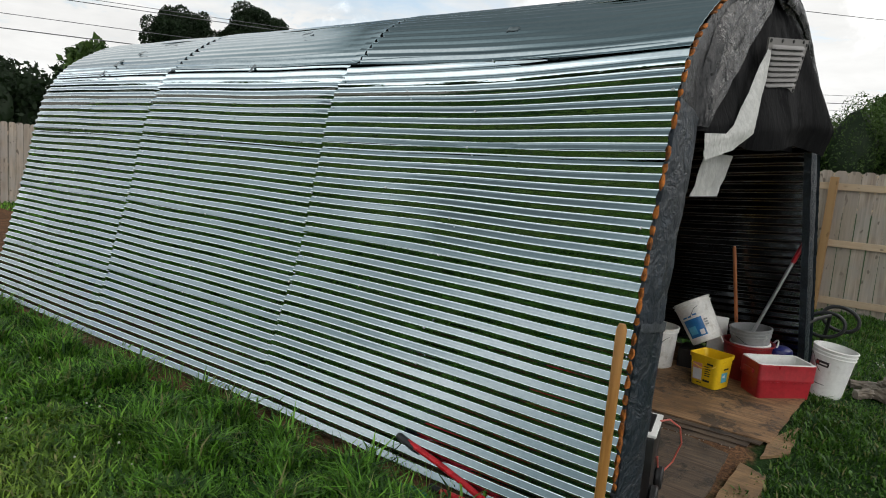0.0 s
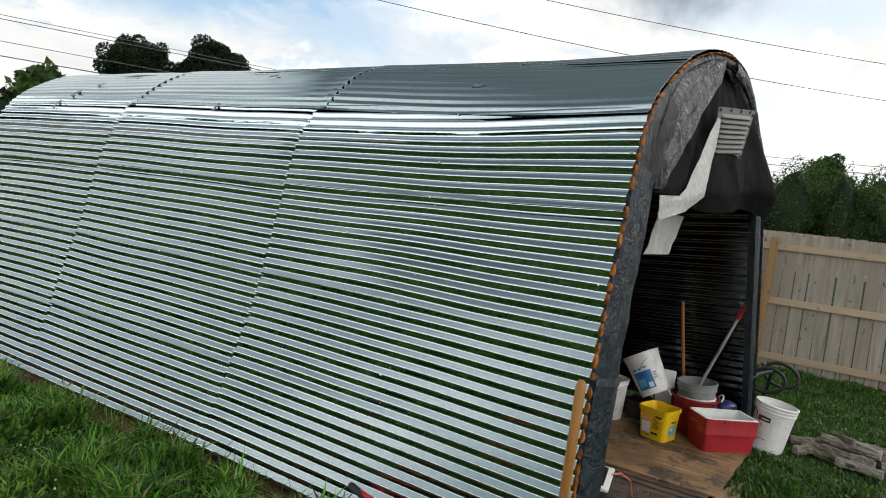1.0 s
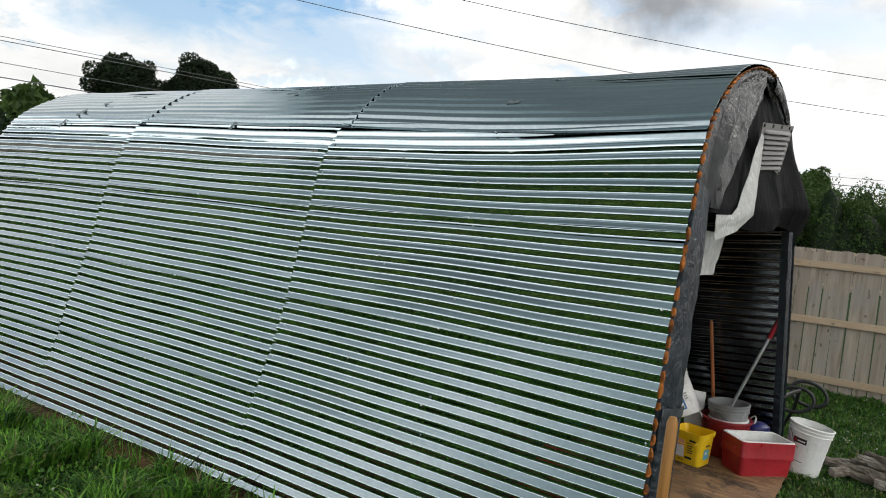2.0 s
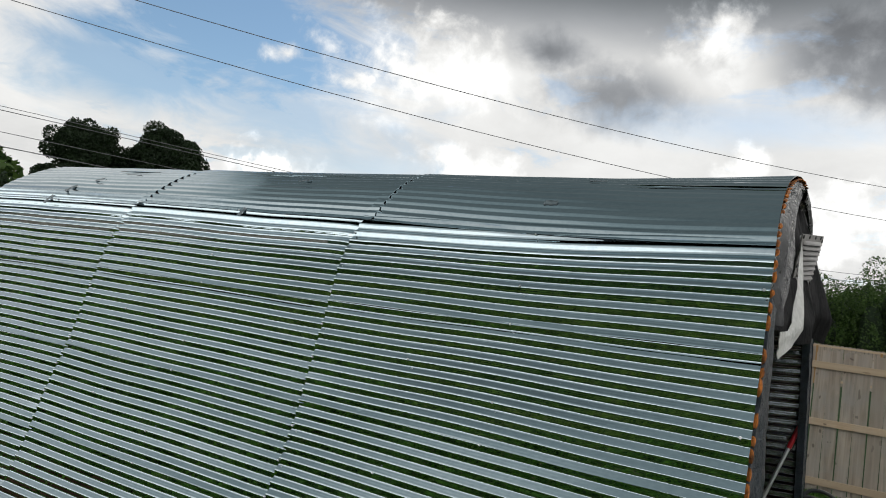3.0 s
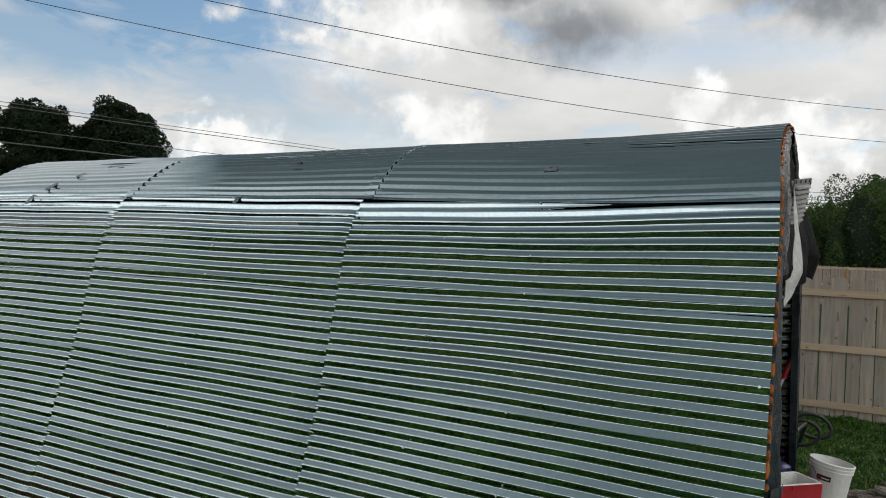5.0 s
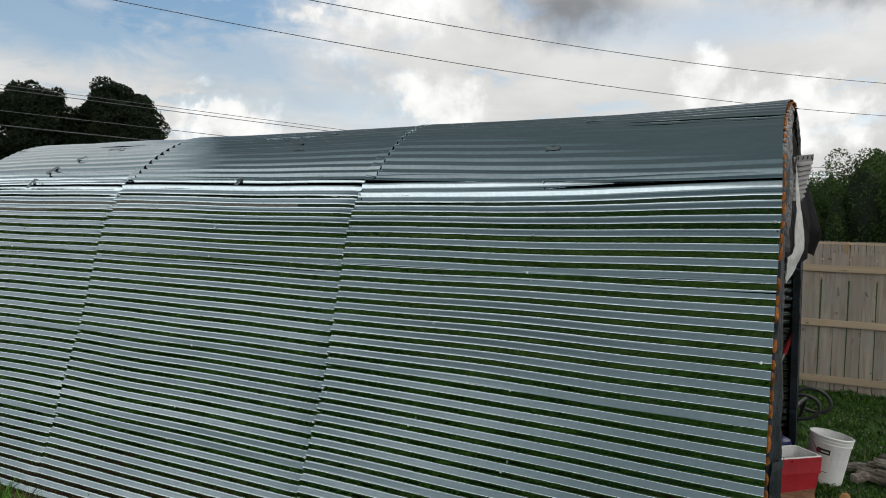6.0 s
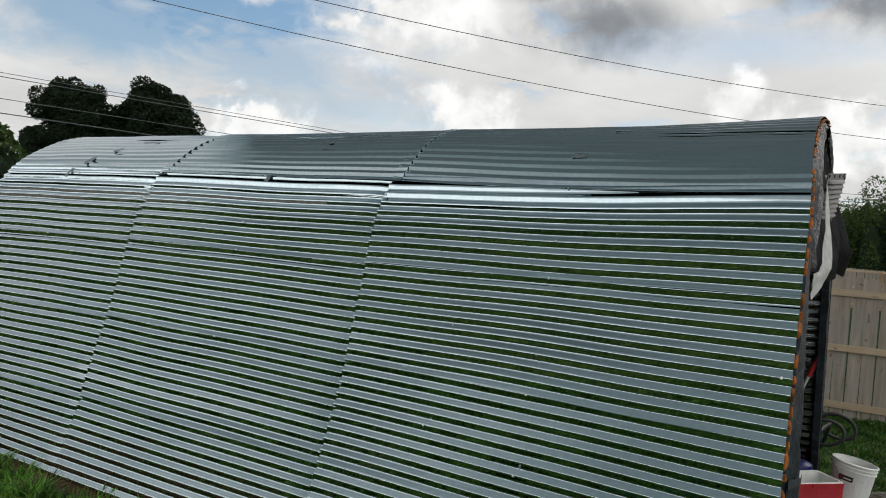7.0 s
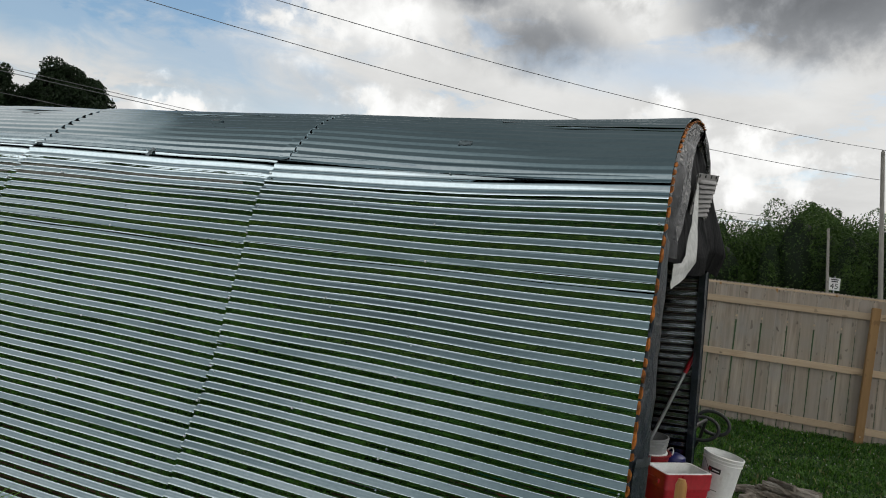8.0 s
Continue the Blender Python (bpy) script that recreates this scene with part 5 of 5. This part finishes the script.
def red_tub():
    t = thing("tub", "round red plastic tub with rope handles on the plywood", "tub", (-0.115, 2.985, 0.176), (2, 0, 0))
    bm = bmesh.new()
    revolve(bm, [(0.14, 0.0), (0.15, 0.01), (0.168, 0.15), (0.182, 0.275), (0.197, 0.285), (0.197, 0.297), (0.180, 0.297), (0.163, 0.15), (0.14, 0.012)], 40)
    part("body", bm, RED_DARK, t)
    for a in (25, 205):
        bm = bmesh.new()
        tube(bm, arc_points((0, 0, 0), 0.05, 0, 180, 12, "yz"), 0.006, 6)
        h = part("rope_handle", bm, WHITE_DIRTY, t, "off-white rope handle")
        h.matrix_basis = pose(0.197 * math.cos(radians(a)), 0.197 * math.sin(radians(a)), 0.28, 0, 25, a)


red_tub()
bucket("white bucket nested in the red tub", (-0.09, 2.97, 0.235), (2, -2, 0), 0.24, 0.143, 0.122, WHITE, 3, 100, 0.05)
bucket("grey bucket nested inside a white bucket", (-0.09, 2.97, 0.285), (3, -3, 0), 0.31, 0.150, 0.124, GREY_PLASTIC, 3, 60, 0.08)


def cooler():
    c = thing("cooler", "red picnic cooler without its lid, white inside", "cooler", (0.145, 2.775, 0.16), (1.5, 0, 43))
    L, W, H = 0.455, 0.27, 0.26
    bm = bmesh.new()

    def rect(sx, sy, z, r=0.03, n=5):
        pts = []
        for cx, cy, a0 in ((sx / 2 - r, sy / 2 - r, 0), (-sx / 2 + r, sy / 2 - r, 90), (-sx / 2 + r, -sy / 2 + r, 180), (sx / 2 - r, -sy / 2 + r, 270)):
            for i in range(n):
                a = radians(a0 + 90 * i / (n - 1))
                pts.append((cx + r * math.cos(a), cy + r * math.sin(a), z))
        return pts
    rings(bm, [rect(L * 0.90, W * 0.88, 0), rect(L * 0.91, W * 0.89, 0.008), rect(L * 0.945, W * 0.94, H * 0.50), rect(L * 0.985, W * 0.985, H * 0.51),
               rect(L * 1.0, W * 1.0, H * 0.56), rect(L * 0.985, W * 0.985, H * 0.59), rect(L, W, H * 0.96), rect(L * 0.995, W * 0.99, H), rect(L * 0.985, W * 0.975, H)], True, False)
    part("shell", bm, RED, c)
    bm = bmesh.new()
    rings(bm, [rect(L * 0.985, W * 0.975, H), rect(L * 0.97, W * 0.95, H + 0.004), rect(L * 0.89, W * 0.82, H + 0.003), rect(L * 0.86, W * 0.77, 0.035)], False, True)
    part("liner", bm, WHITE, c, "white moulded liner")
    for s in (1, -1):
        bm = bmesh.new()
        box(bm, (0.018, 0.13, 0.03), (s * (L / 2 + 0.004), 0, H * 0.72), bevel=0.006, segs=2)
        part("hand_grip", bm, RED, c)


cooler()


def yellow_pail():
    p = thing("pail", "square yellow plastic pail with printed labels on the plywood", "pail", (-0.28, 2.60, 0.155), (2, 0, -17))
    W, D, H = 0.25, 0.225, 0.25

    def rr(sx, sy, z, r=0.035, n=5):
        pts = []
        for cx, cy, a0 in ((sx / 2 - r, sy / 2 - r, 0), (-sx / 2 + r, sy / 2 - r, 90), (-sx / 2 + r, -sy / 2 + r, 180), (sx / 2 - r, -sy / 2 + r, 270)):
            for i in range(n):
                a = radians(a0 + 90 * i / (n - 1))
                pts.append((cx + r * math.cos(a), cy + r * math.sin(a), z))
        return pts
    bm = bmesh.new()
    rings(bm, [rr(W * 0.84, D * 0.84, 0), rr(W * 0.86, D * 0.86, 0.01), rr(W * 0.97, D * 0.97, H * 0.88), rr(W * 1.03, D * 1.03, H * 0.885), rr(W * 1.04, D * 1.04, H),
               rr(W * 1.0, D * 1.0, H), rr(W * 0.93, D * 0.93, H * 0.88), rr(W * 0.82, D * 0.82, 0.012)])
    body = part("body", bm, YELLOW, p)

    def on_front(name, x, z, w_, h_, mat, lift=0.002, label=""):
        bm = bmesh.new()
        y = -(D / 2) * (0.86 + 0.11 * z / (H * 0.88)) - lift
        tilt = math.degrees(math.atan2(D / 2 * 0.11, H * 0.88))
        box(bm, (w_, 0.0014, h_), (x, y, z), (tilt, 0, 0))
        return part(name, bm, mat, p, label)

    def on_side(name, y, z, w_, h_, mat, lift=0.002):
        bm = bmesh.new()
        x = (W / 2) * (0.86 + 0.11 * z / (H * 0.88)) + lift
        box(bm, (0.0014, w_, h_), (x, y, z), (0, 3.2, 0))
        return part(name, bm, mat, p)
    on_front("label_panel", -0.045, 0.115, 0.075, 0.135, PINK, 0.002, "pink and white label")
    on_front("label_panel", -0.045, 0.095, 0.073, 0.085, PAPER, 0.0035)
    bm = bmesh.new()
    bmesh.ops.create_cone(bm, cap_ends=True, segments=24, radius1=0.030, radius2=0.030, depth=0.0016, matrix=pose(-0.045, -0.1005, 0.10, 93.5, 0, 0))
    part("round_mark", bm, INK, p)
    for i in range(5):
        on_front("print_bar", 0.035 + 0.004 * (i % 2), 0.165 - 0.017 * i, 0.050 - 0.006 * (i % 3), 0.007, INK)
    on_front("print_bar", 0.030, 0.055, 0.055, 0.016, INK)
    on_front("print_bar", -0.03, 0.030, 0.04, 0.006, INK)
    on_front("print_bar", 0.055, 0.19, 0.05, 0.014, INK)
    on_side("label_panel", 0.0, 0.09, 0.075, 0.075, CYAN)
    on_side("print_bar", 0.01, 0.155, 0.06, 0.012, INK)
    on_side("print_bar", -0.01, 0.10, 0.03, 0.02, PAPER, 0.0035)
    bm = bmesh.new()
    tube(bm, [(-W * 0.5, -0.02, H * 0.9), (-W * 0.35, -D * 0.56, H * 0.70), (0.0, -D * 0.58, H * 0.62), (W * 0.35, -D * 0.57, H * 0.70), (W * 0.53, -0.02, H * 0.9)], 0.004, 8)
    part("handle", bm, YELLOW, p)


yellow_pail()

# small white carton and navy scrap behind the buckets
bm = bmesh.new()
box(bm, (0.14, 0.03, 0.28), (0, 0, 0.14), bevel=0.004)
for_box = finish("carton", bm, WHITE)
for_box.matrix_basis = pose(-0.37, 3.045, 0.33, -4, 0, 3)
tagged(for_box, "narrow white carton standing on a crate behind the buckets", "carton")
bm = bmesh.new()
box(bm, (0.28, 0.22, 0.16), (0, 0, 0.08), bevel=0.008)
crate = finish("crate", bm, BLACK_PLASTIC)
crate.matrix_basis = pose(-0.48, 2.97, 0.175, 2, 0, 4)
tagged(crate, "black plastic crate in the dark hut", "crate")
bm = bmesh.new()
revolve(bm, [(0.05, 0), (0.09, 0.02), (0.10, 0.22), (0.092, 0.26), (0.06, 0.28)], 20)
jug = finish("jug", bm, BLUE_PLASTIC)
jug.matrix_basis = pose(0.10, 3.08, 0.18)
tagged(jug, "small navy blue plastic jug beside the far wall", "jug")


# ---------------------------------------------------------------- tools
def long_tool(name, label, category, a, b, radius, mat, ends):
    """A straight handled tool from a to b with coloured ends."""
    t = thing(name, label, category, a)
    v = Vector(b) - Vector(a)
    bm = bmesh.new()
    tube(bm, [v * f for f in (0, 0.02, 0.3, 0.7, 0.985, 1.0)], radius, 12, [0.8, 1.0, 1.02, 1.0, 1.0, 0.6])
    part("shaft", bm, mat, t)
    for f0, f1, r, m in ends:
        bm = bmesh.new()
        tube(bm, [v * f0, v * (f0 * 0.97 + f1 * 0.03), v * (f0 * 0.03 + f1 * 0.97), v * f1], r, 12, [0.75, 1.0, 1.0, 0.75])
        part("grip", bm, m, t)
    return t


long_tool("pole_tool", "grey steel pole with a red grip leaning in the bucket", "pole", (-0.17, 2.97, 0.33), (0.167, 3.06, 1.309), 0.013, STEEL, ((0.82, 1.0, 0.018, RED),))
long_tool("broom_handle", "orange-stained wooden handle leaning on the far wall", "broom handle", (-0.20, 3.14, 0.20), (-0.325, 3.02, 1.204), 0.014, ORANGE_WOOD, ())
long_tool("wooden_stake", "varnished wooden tool handle standing upright in the grass", "handle", (0.165, -0.665, -0.05), (0.176, -0.642, 1.221), 0.0175, HANDLE, ())


def bolt_cutter():
    t = thing("bolt_cutter", "red bolt cutter with black grips leaning on the wall", "bolt cutter", (-1.235, 0.02, 0.20))
    for start, end, bow in (((0.0, 0.0, 0.0), (0.63, -0.02, -0.165), 0.014), ((0.30, -0.10, -0.15), (0.66, -0.06, -0.17), 0.004)):
        off, v = Vector(start), Vector(end) - Vector(start)
        bm = bmesh.new()
        tube(bm, [off + v * f + Vector((0, 0, bow * math.sin(math.pi * f))) for f in (0.0, 0.15, 0.4, 0.7, 1.0)], 0.0165, 12)
        part("arm", bm, RED_PAINT, t)
        bm = bmesh.new()
        tube(bm, [off - v * 0.01, off + v * 0.01, off + v * 0.14, off + v * 0.19], 0.021, 12, [0.7, 1.0, 1.0, 0.9])
        part("grip", bm, RUBBER, t, "black rubber grip")
    bm = bmesh.new()
    box(bm, (0.16, 0.03, 0.05), (0.72, -0.04, -0.17), (0, 8, -10), bevel=0.006)
    part("jaw", bm, BLACK_PLASTIC, t)


bolt_cutter()


def loop_hose():
    t = thing("hose", "black rubber hose hung in two loops on the far leg", "hose", (0.0, 0.0, 0.0))
    for cx, cy, cz, rx, rz, tilt in ((0.30, 3.95, 0.545, 0.15, 0.105, 8), (0.40, 4.05, 0.60, 0.145, 0.10, -14)):
        bm = bmesh.new()
        pts = []
        for i in range(41):
            a = 2 * math.pi * i / 40
            u, v = rx * math.cos(a), rz * math.sin(a)
            c_, s_ = math.cos(radians(tilt)), math.sin(radians(tilt))
            pts.append((cx + u * c_ - v * s_, cy + 0.02 * math.sin(a), cz + u * s_ + v * c_))
        tube(bm, pts, 0.016, 8)
        part("loop", bm, RUBBER, t)
    bm = bmesh.new()
    tube(bm, [(0.22, 3.42, 0.62), (0.26, 3.6, 0.64), (0.33, 3.9, 0.64), (0.30, 4.05, 0.45), (0.20, 4.1, 0.19)], 0.016, 8)
    part("loop", bm, RUBBER, t)


loop_hose()


def cart_box():
    t = thing("rolling_cooler", "black wheeled box with a white lid beside the near leg", "box", (-0.175, 0.64, 0.05), (2, 0, 12))
    bm = bmesh.new()
    box(bm, (0.26, 0.30, 0.36), (0, 0, 0.20), bevel=0.018, segs=2)
    part("body", bm, BLACK_PLASTIC, t)
    bm = bmesh.new()
    box(bm, (0.27, 0.31, 0.018), (0, 0, 0.389), bevel=0.008, segs=2)
    lid = part("lid", bm, WHITE, t, "white lid")
    bm = bmesh.new()
    box(bm, (0.10, 0.16, 0.006), (0.02, 0, 0.4045), bevel=0.002)
    part("label_panel", bm, CYAN, lid)
    bm = bmesh.new()
    box(bm, (0.20, 0.25, 0.005), (0.005, 0.005, 0.3995), bevel=0.002)
    part("lid_inset", bm, BLACK_PLASTIC, lid)
    for s in (1, -1):
        bm = bmesh.new()
        revolve(bm, [(0.018, -0.02), (0.055, -0.02), (0.062, -0.012), (0.062, 0.012), (0.055, 0.02), (0.018, 0.02)], 22)
        wl = part("wheel", bm, RUBBER, t)
        wl.matrix_basis = pose(0.15, s * 0.12, 0.06, 0, 90, 0)
    bm = bmesh.new()
    tube(bm, [(0.13, 0.05, 0.40), (0.17, 0.10, 0.40), (0.22, 0.20, 0.33), (0.235, 0.26, 0.22), (0.20, 0.26, 0.10), (0.16, 0.2, 0.06), (0.14, 0.12, 0.10), (0.135, 0.06, 0.2)], 0.005, 8)
    part("cord", bm, CORD, t, "pinkish-red cord")


cart_box()

bm = bmesh.new()
pts = [(-1.05 + 0.06 * i, -0.165 + 0.010 * math.sin(i * 0.7), 0.045 + 0.008 * math.sin(i * 1.3)) for i in range(24)]
tube(bm, pts, 0.013, 10)
tagged(finish("garden_hose", bm, HOSE), "green garden hose lying along the base of the hut", "hose")


# ---------------------------------------------------------------- firewood
def log(a, b, r, seed, label):
    """A short rough log with flaking bark and a sawn end."""
    va, vb = Vector(a), Vector(b)
    way = vb - va
    ln = way.length
    bm = bmesh.new()
    loops = []
    for i in range(25):
        f = i / 24
        lp = []
        for j in range(22):
            th = 2 * math.pi * j / 22
            c_, s_ = math.cos(th), math.sin(th)
            plates = noise.noise((f * ln * 9 + seed, c_ * 2.6, s_ * 2.6))
            rr_ = r * (1 + 0.22 * noise.noise((f * 3 + seed, c_, s_)) + 0.13 * (1 if plates > 0.05 else -0.4) + 0.26 * noise.noise((f * ln * 30, 5 * c_ + seed, 5 * s_)))
            lp.append((ln * f + 0.01 * noise.noise((c_ * 3, s_ * 3, seed)), rr_ * c_, rr_ * s_))
        loops.append(lp)
    rings(bm, loops)
    ob = finish("log", bm, LOG_BARK, smooth=False)
    ob.matrix_basis = Matrix.Translation(va) @ way.to_track_quat("X", "Z").to_matrix().to_4x4()
    tagged(ob, label, "log", "firewood")


LOGS = (((0.68, 3.28, 0.215), (1.16, 3.16, 0.22), 0.058), ((0.76, 3.44, 0.225), (1.28, 3.34, 0.225), 0.055), ((0.64, 3.14, 0.20), (0.84, 3.34, 0.225), 0.038),
        ((0.80, 3.34, 0.305), (1.20, 3.26, 0.295), 0.040), ((1.20, 3.25, 0.215), (1.70, 3.40, 0.215), 0.046), ((0.86, 3.42, 0.335), (1.02, 3.22, 0.35), 0.026), ((0.58, 3.42, 0.205), (0.82, 3.52, 0.21), 0.036),
        ((0.92, 3.14, 0.20), (1.22, 3.06, 0.205), 0.034), ((1.02, 3.34, 0.31), (1.24, 3.42, 0.29), 0.030))
for q_, (a_, b_, r_) in enumerate(LOGS):
    log(a_, b_, 0.86 * r_, q_ * 3 + 1, "short grey lichen-covered log stacked on the grass")


# ---------------------------------------------------------------- patches and dents on the roof
def roof_patch(x, s_mid, length, width, turn, mat, label):
    """A smear of sealant or tape stuck over a seam of the roof."""
    bm = bmesh.new()
    lo, hi = [], []
    c_, sn_ = math.cos(radians(turn)), math.sin(radians(turn))
    grid = []
    for i in range(9):
        row = []
        for j in range(9):
            a_, b_ = 0.7 * length * (i / 8 - 0.5), 0.8 * width * (j / 8 - 0.5) * (1 + 0.3 * noise.noise((i * 0.8, x, 3.0)))
            xx, ss = x + a_ * c_ - b_ * sn_, s_mid + a_ * sn_ + b_ * c_
            p, nrm = shell(ss, xx)
            row.append(p + nrm * 0.0165)
        grid.append(row)
    rings(bm, grid, False, False, closed=False)
    part("roof_patch", bm, mat, hut, label)


for x_, s_, l_, w_, a_ in ((-5.62, 2.52, 0.16, 0.07, 60), (-5.75, 2.36, 0.15, 0.05, 75), (-5.45, 2.70, 0.12, 0.06, 35), (-5.2, 2.86, 0.2, 0.05, 10), (-3.45, 2.37, 0.11, 0.045, 80),
                           (-3.2, 2.80, 0.12, 0.05, 15), (-3.05, 3.0, 0.16, 0.05, 5), (-1.05, 3.02, 0.16, 0.045, 5)):
    roof_patch(x_, s_, l_, w_, a_, SEALANT, "dull grey sealant patch")
roof_patch(-1.20, 2.62, 0.12, 0.06, 0, SEALANT, "bright scuffed patch")


def debris():
    """Crumbs of white filler, bark and twigs along the boards."""
    rng = random.Random(12)
    bm = bmesh.new()
    for q in range(26):
        x = rng.uniform(-0.5, 0.14)
        y = 1.55 + 0.03 * rng.random() + 0.03 * x
        r_ = rng.uniform(0.003, 0.007)
        m = pose(x, y, 0.05 * y + 0.018, rng.uniform(0, 360), rng.uniform(0, 360), 0) @ Matrix.Diagonal((r_ * rng.uniform(0.6, 1.8), r_, r_ * 0.5, 1))
        bmesh.ops.create_icosphere(bm, subdivisions=1, radius=1.0, matrix=m)
    tagged(finish("debris", bm, CRUMB, smooth=False), "pale crumbs of filler and chips along the boards", "debris", kind="stuff")


debris()
